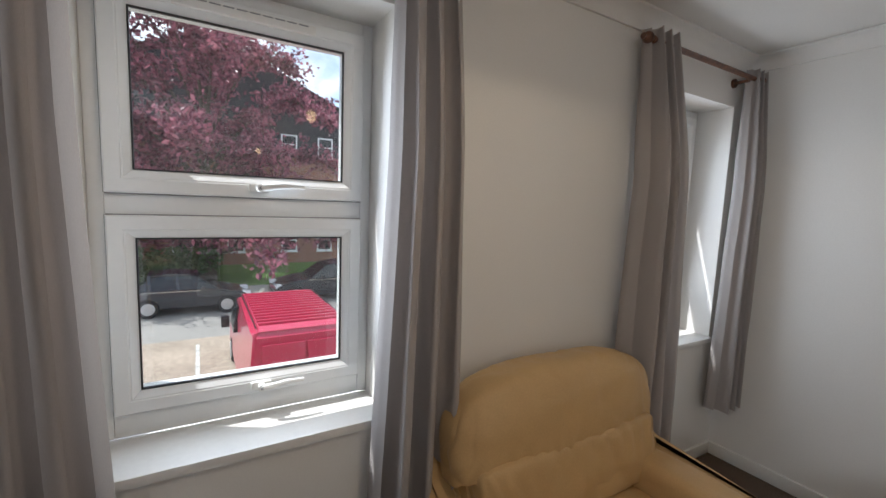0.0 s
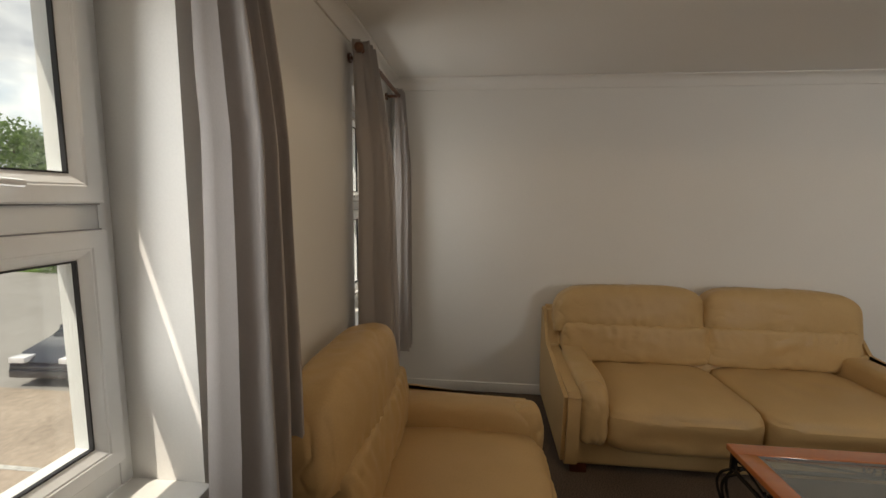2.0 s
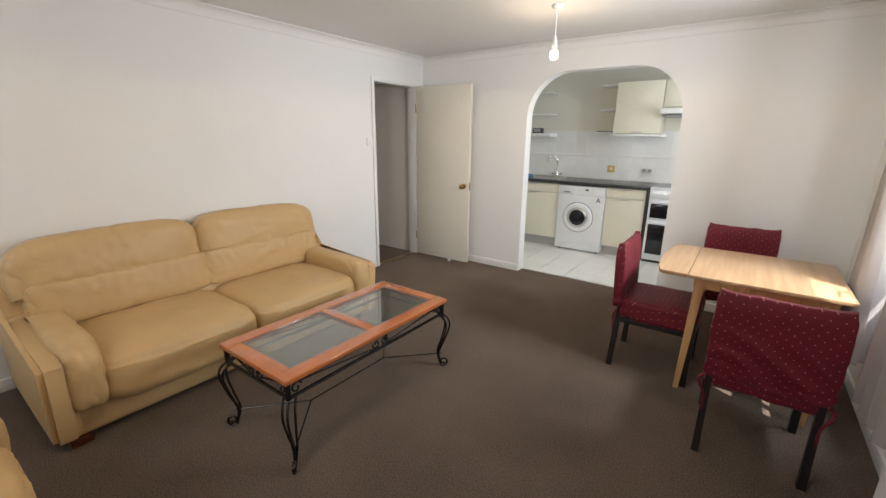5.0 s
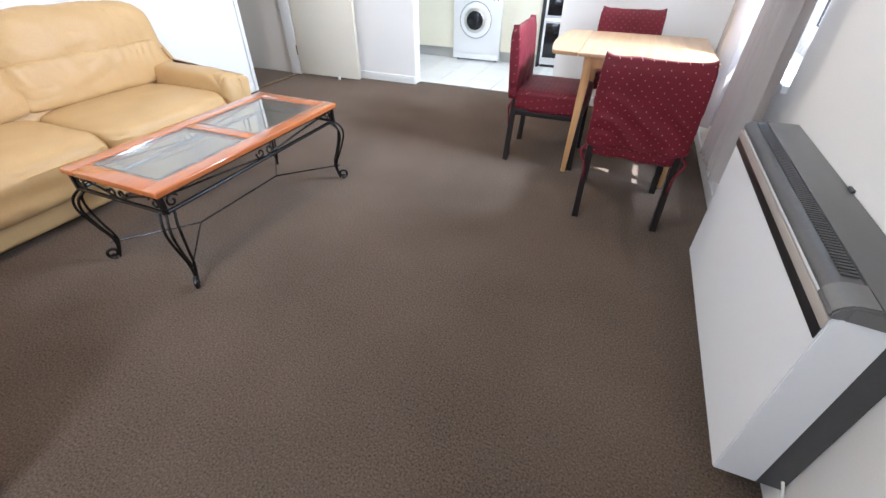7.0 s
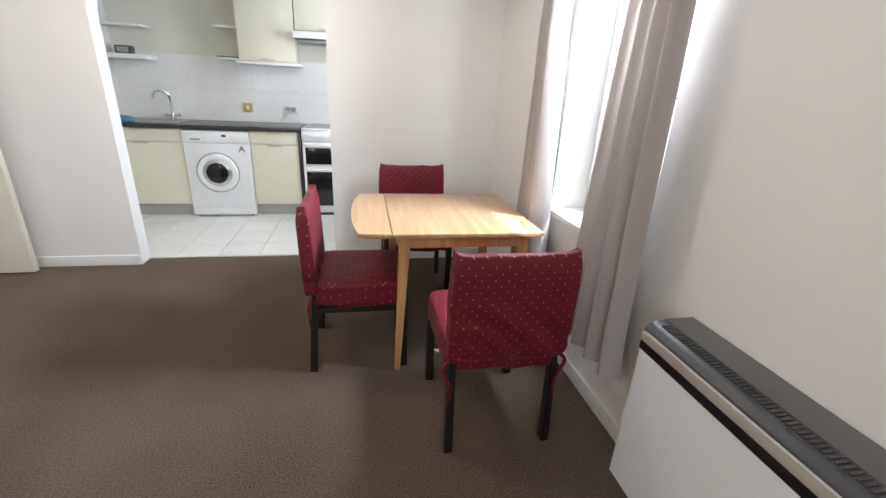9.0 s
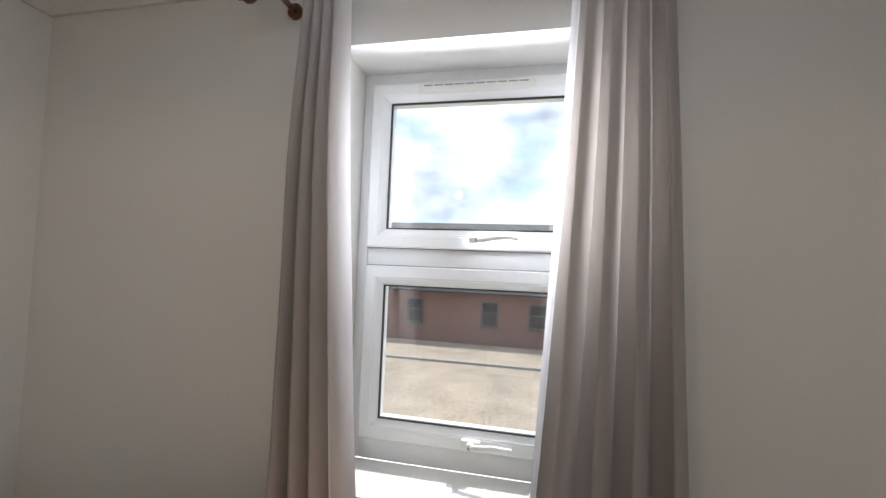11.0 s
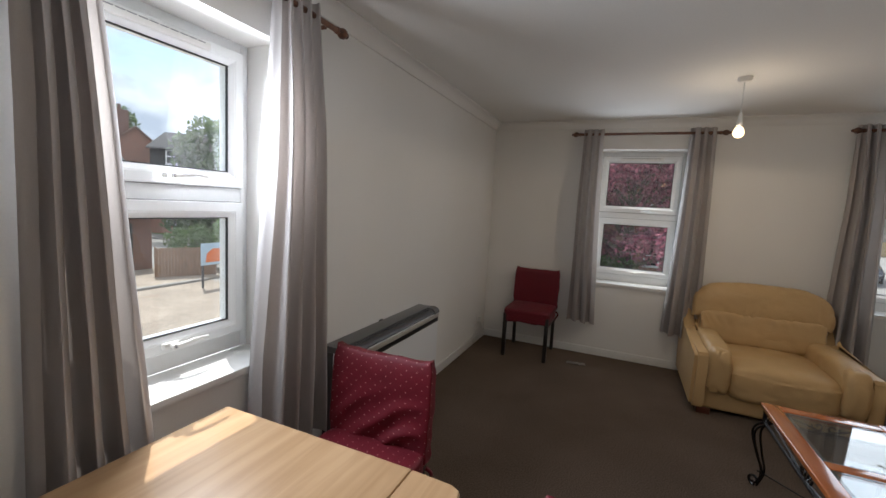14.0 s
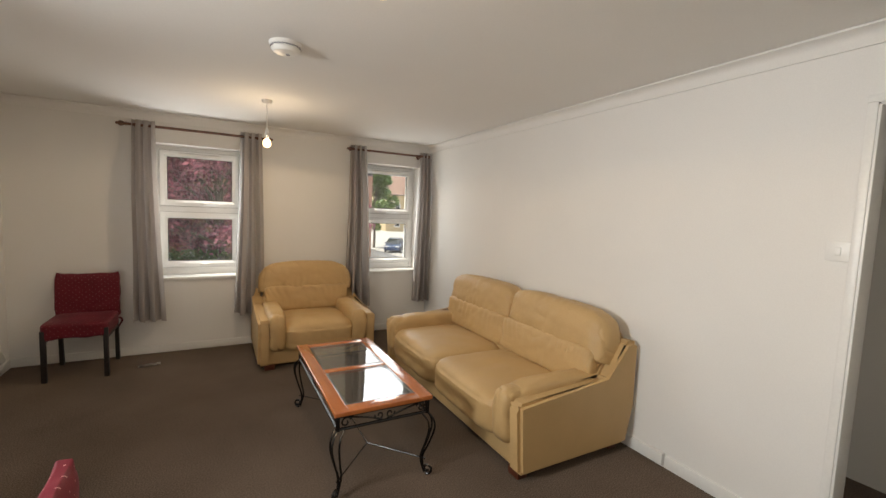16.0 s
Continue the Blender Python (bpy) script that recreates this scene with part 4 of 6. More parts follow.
# ---- dining table and chairs ----
def dining_table():
    t = thing("dining_table", "honey wood drop-leaf dining table with tapered legs by the window", "dining table", pose(0.192, 0.765, 0))
    W, L, Z = 0.87, 0.75, 0.725
    seam = 0.69
    part("tabletop", box(0, seam - 0.001, 0, L, Z - 0.02, Z, 0.005), OAK, t)
    edge = [(seam + 0.001, 0.0), (seam + 0.12, 0.006)]
    edge += [(W - 0.02 - 0.035 * abs(2 * k / 8 - 1) ** 2.2 + 0.02, 0.02 + (L - 0.04) * k / 8) for k in range(9)]
    edge += [(seam + 0.12, L - 0.006), (seam + 0.001, L)]
    part("drop_leaf", prism(edge, 0.02, "z", Z - 0.02, 0.004), OAK, t, "raised drop leaf")
    for y in (0.06, L - 0.075):
        part("apron", box(0.06, seam - 0.03, y, y + 0.018, Z - 0.085, Z - 0.021, 0.002), BEECH, t)
    for x in (0.05, seam - 0.045):
        part("apron", box(x, x + 0.018, 0.08, L - 0.08, Z - 0.085, Z - 0.021, 0.002), BEECH, t)
    for x, dx in ((0.075, 0.0), (seam - 0.06, 0.03)):
        for y, dy in ((0.075, -0.015), (L - 0.075, 0.02)):
            leg = bmesh.new()
            rows = []
            for z, r, k in ((Z - 0.021, 0.024, 0), (Z - 0.12, 0.024, 0.12), (0.0, 0.0135, 1)):
                rows.append([leg.verts.new((x + dx * k + a * r, y + dy * k + b * r, z)) for a, b in ((-1, -1), (1, -1), (1, 1), (-1, 1))])
            for p, q in zip(rows, rows[1:]):
                for j in range(4):
                    leg.faces.new((p[j], p[(j + 1) % 4], q[(j + 1) % 4], q[j]))
            leg.faces.new(rows[0])
            leg.faces.new(rows[-1])
            bmesh.ops.bevel(leg, geom=leg.edges[:], offset=0.004, segments=2, affect="EDGES")
            part("leg", leg, BEECH, t)


dining_table()


def dining_chair(slack):
    """A black wooden chair under a burgundy slip cover, facing local -y, its back at y = 0, centred on x."""
    c = thing("dining_chair", "black wooden dining chair in a burgundy flecked slip cover", "chair", None, "dining chairs")
    w = 0.43
    hw = w / 2
    for sx in (-1, 1):
        x = sx * (hw - 0.017)
        rear = bmesh.new()
        rows = []
        for z, y in ((0.0, 0.015), (0.43, -0.01), (0.79, 0.02)):
            thick = 0.0175 if z < 0.4 else 0.013
            rows.append([rear.verts.new((x + a * min(0.0155, thick), y + b * thick, z)) for a, b in ((-1, -1), (1, -1), (1, 1), (-1, 1))])
        for p, q in zip(rows, rows[1:]):
            for j in range(4):
                rear.faces.new((p[j], p[(j + 1) % 4], q[(j + 1) % 4], q[j]))
        rear.faces.new(rows[0])
        rear.faces.new(rows[-1])
        part("rear_leg", rear, BLACKWOOD, c)
        part("front_leg", box(x - 0.017, x + 0.017, -0.435, -0.401, 0.0, 0.42, 0.004), BLACKWOOD, c)
        part("side_rail", box(x - 0.010, x + 0.010, -0.40, -0.02, 0.315, 0.345, 0.003), BLACKWOOD, c)
    part("seat_rail", box(-hw + 0.03, hw - 0.03, -0.43, -0.41, 0.36, 0.42, 0.003), BLACKWOOD, c)
    seat = cushion(w + 0.014, 0.455, 0.115, 0, -0.215, 0.415, 9.0, 0.14, 0.004, 14, 3.0, 2)
    for v in seat.verts:
        if v.co.z < 0.41:
            v.co.z -= 0.022 * (0.6 + noise.noise(Vector((v.co.x * 9, v.co.y * 9, 1.0))))
    part("seat_cover", seat, REDCLOTH, c)
    sleeve = cushion(w + 0.022, 0.062, 0.41, 0, 0.012, 0.61, 14.0, 0.06, 0.005, 44, 9.0, 1)
    for v in sleeve.verts:
        z = v.co.z
        k = (z - 0.40) / 0.42
        if z > 0.74:
            v.co.y = 0.012 + (v.co.y - 0.012) * math.sqrt(max(0.05, 1 - ((z - 0.74) / 0.085) ** 2))
        v.co.y += 0.02 * (k - 0.5)
        calm = 1 - min(1.0, abs(v.co.x) / hw) ** 5
        swag = max(0.0, min(1.0, (0.72 - z) / 0.2)) * calm
        ridge = (0.5 + 0.5 * math.cos(46 * z - 34 * v.co.x + 36 * v.co.x ** 2 + 3.2 * noise.noise(Vector((v.co.x * 5, z * 5, 8.0))))) ** 1.6
        v.co.y += slack * swag * (-0.022 * (ridge - 0.35) if v.co.y < 0.012 else 0.010 * (ridge - 0.35))
        if z < 0.62:
            fold = noise.noise(Vector((v.co.x * 6 + z * 10, z * 30 - v.co.x * 8, 4.0)))
            v.co.y += 0.013 * fold * calm * (0.62 - z) / 0.2
            v.co.x *= 1 + 0.03 * noise.noise(Vector((z * 20, 1.0, v.co.y * 5)))
        if z > 0.80:
            v.co.z += 0.022 * (abs(v.co.x) / hw) ** 12
    part("back_cover", sleeve, REDCLOTH, c)
    for sx in (-1, 1):
        x = sx * (hw + 0.002)
        part("tie", tube(curve_points([(x, 0.005, 0.40), (x + 0.02 * sx, 0.015, 0.37), (x - 0.01 * sx, 0.02, 0.30), (x - 0.012 * sx, 0.012, 0.21)], 5), [0.008] * 8 + [0.006] * 8, 6), REDCLOTH, c)
    return c


first = dining_chair(1.0)
other = dining_chair(0.25)
other.matrix_world = pose(1.235, 1.225, 0, 0, 0, -90)
tagged(other, "black dining chair in a burgundy slip cover, at the drop leaf")
first.matrix_world = pose(0.50, 1.965, 0, 0, 0, 1)
ob = copy_thing(other, pose(0.665, 0.325, 0, 0, 0, 180))
tagged(ob, "black dining chair in a burgundy slip cover by the wall")
ob = copy_thing(other, pose(0.565, 4.86, 0, 0, 0, 0))
tagged(ob, "black dining chair in a burgundy slip cover in the corner")
tagged(first, "black dining chair in a burgundy slip cover beside the heater")

# ---- kitchen ----
KY, KX0, KX1 = -1.85, 0.62, 3.42
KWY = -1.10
structure("floor_kitchen", box(KX0, KX1 + 0.1, KY - 0.1, -0.11, -0.12, -0.006), GROUT)
structure("wall_kitchen_back", box(KX0 - 0.1, KX1 + 0.1, KY - 0.1, KY, -0.12, ZC), KITCHENWALL)
structure("wall_kitchen_side", box(KX1, KX1 + 0.1, KY, -0.12, -0.12, ZC), KITCHENWALL)
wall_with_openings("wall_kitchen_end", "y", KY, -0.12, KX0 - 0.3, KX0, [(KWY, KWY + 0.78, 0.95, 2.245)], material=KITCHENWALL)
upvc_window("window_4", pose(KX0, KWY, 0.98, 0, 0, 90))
structure("trim_threshold", box(AX0, AX1, -0.122, -0.100, 0.0, 0.004, 0.001), SILVER)


def handle_slot(x0, x1, y, z, parent):
    part("pull", box(x0, x1, y - 0.004, y + 0.016, z, z + 0.014, 0.003), SILVER, parent, "slim metal pull")


def base_unit(x0, x1, label):
    u = thing("base_cabinet", label, "kitchen cabinet", pose(0, 0, 0), "kitchen base cabinets")
    yf = -1.27
    part("body", box(x0, x1, KY + 0.002, yf - 0.02, 0.12, 0.855), CREAM, u)
    part("plinth", box(x0, x1, yf - 0.08, yf - 0.06, 0.0, 0.12), PLINTH, u, "grey plinth")
    d = part("drawer_front", box(x0 + 0.002, x1 - 0.002, yf - 0.018, yf, 0.735, 0.852, 0.003), CREAM, u)
    handle_slot((x0 + x1) / 2 - 0.06, (x0 + x1) / 2 + 0.06, yf, 0.838, d)
    r = part("door", box(x0 + 0.002, x1 - 0.002, yf - 0.018, yf, 0.125, 0.728, 0.003), CREAM, u)
    handle_slot((x0 + x1) / 2 - 0.06, (x0 + x1) / 2 + 0.06, yf, 0.714, r)
    return u


base_unit(1.632, 2.085, "cream laminate base cabinet with drawer between washer and cooker")
base_unit(2.69, 3.415, "cream laminate base cabinet with drawer under the sink")
solid("end_panel", box(1.605, 1.630, KY + 0.002, -1.255, 0.0, 0.858, 0.002), WORKTOP, "dark end panel beside the white cooker", "panel")
wt = thing("worktop", "dark laminate worktop over cabinets and washing machine", "worktop", pose(0, 0, 0))
top = bmesh.new()
box(1.604, 2.76, KY + 0.002, -1.24, 0.860, 0.898, 0.004, top)
box(3.24, 3.418, KY + 0.002, -1.24, 0.860, 0.898, 0.004, top)
box(2.76, 3.24, -1.38, -1.24, 0.860, 0.898, 0.0, top)
box(2.76, 3.24, KY + 0.002, -1.72, 0.860, 0.898, 0.0, top)
part("slab", top, WORKTOP, wt)
sink = thing("sink", "steel sink bowl set into the dark worktop", "sink", pose(0, 0, 0))
sb = bmesh.new()
box(2.75, 3.25, -1.74, -1.72, 0.897, 0.903, 0.001, sb)
box(2.75, 3.25, -1.38, -1.365, 0.897, 0.903, 0.001, sb)
box(2.75, 2.765, -1.72, -1.38, 0.897, 0.903, 0.001, sb)
box(3.235, 3.25, -1.72, -1.38, 0.897, 0.903, 0.001, sb)
part("rim", sb, SILVER, sink)
bowl = bmesh.new()
box(2.762, 3.238, -1.722, -1.378, 0.72, 0.725, 0, bowl)
box(2.762, 2.766, -1.722, -1.378, 0.725, 0.897, 0, bowl)
box(3.234, 3.238, -1.722, -1.378, 0.725, 0.897, 0, bowl)
box(2.766, 3.234, -1.722, -1.718, 0.725, 0.897, 0, bowl)
box(2.766, 3.234, -1.382, -1.378, 0.725, 0.897, 0, bowl)
part("bowl", bowl, SILVER, sink)
tap = thing("mixer_tap", "chrome swan-neck mixer tap behind the sink", "tap", pose(2.93, -1.78, 0.898))
part("body", lathe([(0.026, 0), (0.026, 0.008), (0.017, 0.014), (0.017, 0.07), (0.012, 0.078)], 18), CHROME, tap)
part("spout", tube(curve_points([(0, 0, 0.07), (0, 0, 0.18), (0.012, 0.015, 0.245), (0.06, 0.05, 0.285), (0.11, 0.085, 0.265), (0.125, 0.095, 0.21)], 6), 0.0135, 10), CHROME, tap)
for sx in (-1, 1):
    part("tap_handle", cyl(0.012, 0.05, sx * 0.04, 0, 0.045, axis="x", seg=14, bevel=0.003), CHROME, tap)
    part("tap_handle", box(sx * 0.058 - 0.008, sx * 0.058 + 0.008, -0.02, 0.02, 0.03, 0.06, 0.005), GREYPLASTIC, tap)
cloth = thing("dish_cloth", "crumpled blue cloth on the sink edge", "cloth", pose(3.18, -1.33, 0.905))
part("fold", cushion(0.20, 0.09, 0.05, 0, 0.02, 0.02, 3.0, 0.3, 0.012, 8, 2.0), BLUECLOTH, cloth)


def washing_machine():
    w = thing("washing_machine", "white front-loading washing machine with an A label", "washing machine", pose(2.09, -1.24, 0))
    W, H, D = 0.592, 0.848, 0.56
    part("body", box(0, W, -D, -0.012, 0.018, H, 0.006), APPLIANCE, w)
    part("front_panel", box(0.002, W - 0.002, -0.012, 0.0, 0.09, H - 0.115, 0.004), APPLIANCE, w)
    part("kick_panel", box(0.002, W - 0.002, -0.012, -0.002, 0.02, 0.086, 0.003), APPLIANCE, w)
    p = part("control_panel", box(0.002, W - 0.002, -0.012, 0.006, H - 0.112, H - 0.004, 0.006), APPLIANCE, w)
    part("drawer", box(W - 0.20, W - 0.03, 0.004, 0.010, H - 0.095, H - 0.03, 0.004), APPLIANCE, p)
    part("drawer_pull", box(W - 0.16, W - 0.075, 0.009, 0.012, H - 0.088, H - 0.072, 0.002), GREYPLASTIC, p)
    part("dial", cyl(0.021, 0.022, 0.14, 0.012, H - 0.055, axis="y", seg=24, bevel=0.004), APPLIANCE, p)
    part("display", box(0.20, 0.24, 0.004, 0.0075, H - 0.052, H - 0.032, 0.001), HEATBLACK, p)
    part("button", cyl(0.010, 0.012, 0.265, 0.009, H - 0.058, axis="y", seg=16), APPLIANCE, p)
    c = (0.31, 0.45)
    d = part("door", lathe([(0.185, 0), (0.188, 0.012), (0.178, 0.030), (0.150, 0.038), (0.128, 0.030), (0.126, 0.0)], 40, axis="y"), APPLIANCE, w, "round white porthole door")
    d.location = (c[0], 0.0, c[1])
    d.rotation_euler = (0, 0, math.pi)
    g = part("door_glass", lathe([(0.128, 0.0), (0.128, 0.022), (0.10, 0.034), (0.05, 0.040), (0.004, 0.041)], 36, axis="y"), DARKGLASS, d, "dark door glass")
    part("drum_ring", lathe([(0.130, 0.020), (0.137, 0.024), (0.137, 0.030), (0.130, 0.034)], 36, axis="y"), SILVER, d)
    # grey ring painted in as the shading round the door's outer edge
    part("door_shade_ring", lathe([(0.186, 0.001), (0.196, 0.001), (0.197, 0.005), (0.187, 0.006)], 44, axis="y"), GREYPLASTIC, d)
    part("filter_cap", box(0.05, 0.13, -0.004, 0.0, 0.035, 0.07, 0.003), APPLIANCE, w)
    for x in (0.05, W - 0.05):
        for y in (-0.06, -D + 0.05):
            part("foot", cyl(0.018, 0.018, x, y, 0.009, seg=14), HEATBLACK, w)
    txt = bpy.data.curves.new("rating_letter", "FONT")
    txt.body, txt.size, txt.extrude = "A", 0.085, 0.0005
    o = new("rating_letter", txt)
    o.data.materials.append(HEATBLACK)
    o.parent = w
    o.matrix_local = pose(0.098, 0.008, H - 0.19, 90, 0, 180)
    tagged(o, "printed black letter A")
    return w


washing_machine()


def cooker():
    c = thing("cooker", "white freestanding cooker with two black glass oven doors", "cooker", pose(1.06, -1.25, 0))
    W, H, D = 0.535, 0.90, 0.59
    part("body", box(0, W, -D, -0.03, 0.03, H - 0.02, 0.004), APPLIANCE, c)
    part("hob", box(0, W, -D, -0.002, H - 0.02, H, 0.006), APPLIANCE, c)
    part("hob_glass", box(0.03, W - 0.03, -D + 0.06, -0.05, H, H + 0.004, 0.002), GREYPLASTIC, c, "grey ceramic hob glass")
    p = part("control_panel", box(0.002, W - 0.002, -0.03, 0.0, H - 0.125, H - 0.022, 0.005), APPLIANCE, c)
    for i in range(6):
        part("knob", cyl(0.017, 0.026, 0.07 + i * 0.078, 0.012, H - 0.075, axis="y", seg=18, bevel=0.003), APPLIANCE, p)
    for z0, z1 in ((H - 0.365, H - 0.132), (0.10, H - 0.375)):
        d = part("oven_door", box(0.004, W - 0.004, -0.03, 0.0, z0, z1, 0.004), APPLIANCE, c)
        part("door_glass", box(0.03, W - 0.03, -0.004, 0.003, z0 + 0.012, z1 - 0.055, 0.002), DARKGLASS, d, "black glass")
        part("door_handle", tube([(0.04, 0.002, z1 - 0.03), (0.05, 0.030, z1 - 0.03), (W - 0.05, 0.030, z1 - 0.03), (W - 0.04, 0.002, z1 - 0.03)], 0.010, 10), APPLIANCE, d, "white bar handle")
    part("plinth", box(0.01, W - 0.01, -D, -0.04, 0.0, 0.09), HEATBLACK, c)


cooker()


def wall_unit(name, x0, x1, z0, z1, label, depth=0.30, handle=True):
    u = thing(name, label, "wall cabinet", pose(0, 0, 0), "kitchen wall cabinets")
    part("body", box(x0, x1, KY + 0.002, KY + depth - 0.02, z0, z1, 0.002), CREAM, u)
    d = part("door", box(x0 + 0.002, x1 - 0.002, KY + depth - 0.018, KY + depth, z0 + 0.002, z1 - 0.002, 0.003), CREAM, u)
    if handle:
        handle_slot((x0 + x1) / 2 - 0.06, (x0 + x1) / 2 + 0.06, KY + depth, z0 + 0.012, d)
    return u


wall_unit("wall_cabinet", 1.635, 2.165, 1.50, 2.10, "cream laminate wall cabinet above the worktop")
wall_unit("wall_cabinet", 1.06, 1.63, 1.80, 2.10, "short cream wall cabinet above the cooker hood")
solid("pelmet", box(1.60, 2.19, KY + 0.002, KY + 0.335, 1.468, 1.497, 0.004), WHITEPLASTIC, "white light pelmet under the wall cabinet", "pelmet")
hood = thing("cooker_hood", "white cooker hood under the short wall cabinet", "cooker hood", pose(0, 0, 0))
part("canopy", prism([(KY + 0.002, 1.70), (KY + 0.46, 1.72), (KY + 0.47, 1.775), (KY + 0.30, 1.797), (KY + 0.002, 1.797)], 0.57, "x", 1.06, 0.004), WHITEPLASTIC, hood)
part("filter", box(1.08, 1.61, KY + 0.05, KY + 0.42, 1.69, 1.705, 0.002), GREYPLASTIC, hood, "grey mesh filter")


def open_shelves(name, x0, x1, zs, label, depth):
    u = thing(name, label, "shelf", pose(0, 0, 0))
    for z in zs:
        part("shelf_board", box(x0, x1, KY + 0.002, KY + depth, z, z + 0.018, 0.002), WHITEPLASTIC, u)
    return u


s1 = open_shelves("open_shelf", 2.17, 2.38, (1.50, 1.78, 2.07), "white open end shelf beside the wall cabinet", 0.26)
part("back_panel", box(2.17, 2.38, KY + 0.001, KY + 0.004, 1.50, 2.09), CREAM, s1)
s2 = open_shelves("corner_shelf", 3.02, 3.418, (1.74, 2.02), "white corner shelves above the sink", 0.24)
part("bottom_board", box(3.0, 3.418, KY + 0.002, KY + 0.27, 1.455, 1.497, 0.003), WHITEPLASTIC, s2)
part("side_panel", box(3.40, 3.418, KY + 0.002, KY + 0.24, 1.50, 2.04), WHITEPLASTIC, s2)
radio = thing("small_box", "small dark radio on the corner shelf", "radio", pose(3.23, KY + 0.14, 1.4975))
part("case", box(-0.07, 0.07, -0.04, 0.04, 0, 0.075, 0.01), HEATGREY, radio)
part("grille", box(-0.05, 0.05, 0.04, 0.043, 0.015, 0.06, 0.002), GREYPLASTIC, radio)
tray = thing("small_tray", "dark small tray on the open end shelf", "tray", pose(2.32, KY + 0.15, 1.519))
part("dish", box(-0.10, 0.06, -0.06, 0.10, 0, 0.010, 0.004), BLACKWOOD, tray)

ys = plate("cooker_switch", "brass yellow cooker switch plate on the tiles", "switch", pose(2.205, KY + 0.008, 1.045, 0, 0, 180), 0.095, 0.09, YELLOWPLATE)
part("rocker", box(-0.012, 0.012, -0.014, -0.008, -0.02, 0.02, 0.002), WHITEPLASTIC, ys)
ks = plate("double_socket", "white double socket with plugs on the tiles", "socket", pose(1.755, KY + 0.008, 1.045, 0, 0, 180), 0.150, 0.09, WHITEPLASTIC)
for x in (-0.036, 0.03):
    part("plug", box(x - 0.02, x + 0.018, -0.038, -0.009, -0.02, 0.022, 0.005), GREYPLASTIC, ks)
part("cable", tube(curve_points([(-0.036, -0.03, -0.02), (-0.05, -0.035, -0.06), (-0.09, -0.02, -0.10), (-0.14, -0.02, -0.135)], 5), 0.004, 6), WHITEPLASTIC, ks)

track = thing("spotlight_bar", "white ceiling spotlight bar with four unlit steel heads", "ceiling light", pose(1.95, -0.95, ZC))
part("bar", box(-0.42, 0.42, -0.02, 0.02, -0.022, 0.0, 0.004), WHITEPLASTIC, track)
for i in range(4):
    x = -0.36 + i * 0.24
    h = part("spot_head", moved(lathe([(0.018, 0.03), (0.030, 0.02), (0.034, -0.05), (0.028, -0.052)], 18), pose(x, 0.01, -0.075, 25, 10, 0)), SILVER, track, "brushed steel spot head")
    part("spot_bulb", moved(cyl(0.024, 0.004, 0, 0, -0.056, seg=16), pose(x, 0.01, -0.075, 25, 10, 0)), SPOTLENS, h)

# ---- outdoors, one floor below ----
G = -2.75
structure("ground", box(-700, 700, -700, 700, G - 0.4, G), ASPHALT)
structure("wall_outside_front", box(-0.3, 5.0, YF + 0.02, YF + 0.3, G, -0.125), BRICK)
structure("wall_outside_left", box(-0.3, -0.02, -0.12, YF + 0.02, G, -0.125), BRICK)
structure("wall_outside_right", box(4.72, 5.0, -0.12, YF + 0.02, G, -0.125), BRICK)
structure("wall_outside_kitchen", box(KX0 - 0.3, KX1 + 0.1, KY - 0.1, KY + 0.18, G, -0.125), BRICK)
structure("wall_outside_corner", box(KX0 - 0.3, KX0 - 0.02, KY + 0.18, -0.12, G, -0.125), BRICK)
wall_with_openings("wall_facing_front", "x", -0.315, 4.07, YF + 0.3, YF + 0.315, [(a, b, SILL - 0.03, HEAD) for a, b in WINDOWS], ZC + 0.1, BRICK)
wall_with_openings("wall_facing_left", "y", -0.12, YF + 0.3, -0.315, -0.3, [(WY[0], WY[1], SILL - 0.03, HEAD)], ZC + 0.1, BRICK)
structure("paving_yard", box(-19.2, -0.31, -30, 14.0, G, G + 0.012), PAVING)
structure("paving_bays", box(-0.3, 8.6, 5.26, 17.4, G, G + 0.010), PAVING)
structure("kerb_yard", box(-16.55, -16.35, -30, 13.9, G, G + 0.11, 0.02), KERB)
structure("pavement_yard", box(-20.6, -16.55, -30, 16.0, G, G + 0.09), PAVING)
structure("pavement_far", box(-40, 9.4, 22.6, 24.4, G, G + 0.10), PAVEMENT)
structure("kerb_far", box(-40, 9.4, 22.45, 22.6, G, G + 0.115, 0.02), KERB)
structure("lawn_far", box(-40, 11.0, 24.4, 31.0, G, G + 0.12), GRASS)
corner = [(9.4, 22.5)] + [(9.4 + 6.2 * math.sin(t), 28.7 - 6.2 * math.cos(t)) for t in (0.2, 0.4, 0.6, 0.8, 1.0, 1.2, 1.4)] + [(15.6, 60), (12.4, 60), (12.4, 29)] + [(9.4 + 3.2 * math.sin(t), 28.0 - 3.2 * math.cos(t)) for t in (1.4, 1.0, 0.6, 0.2)] + [(9.4, 24.4)]
structure("pavement_corner", prism(corner, 0.11, "z", G), PAVEMENT)
structure("lawn_corner", prism([(9.4, 24.4), (11.6, 26), (12.35, 29), (12.35, 60), (9.4, 60)], 0.115, "z", G), GRASS)
structure("verge_right", box(21, 60, 24.5, 30, G, G + 0.12), GRASS)
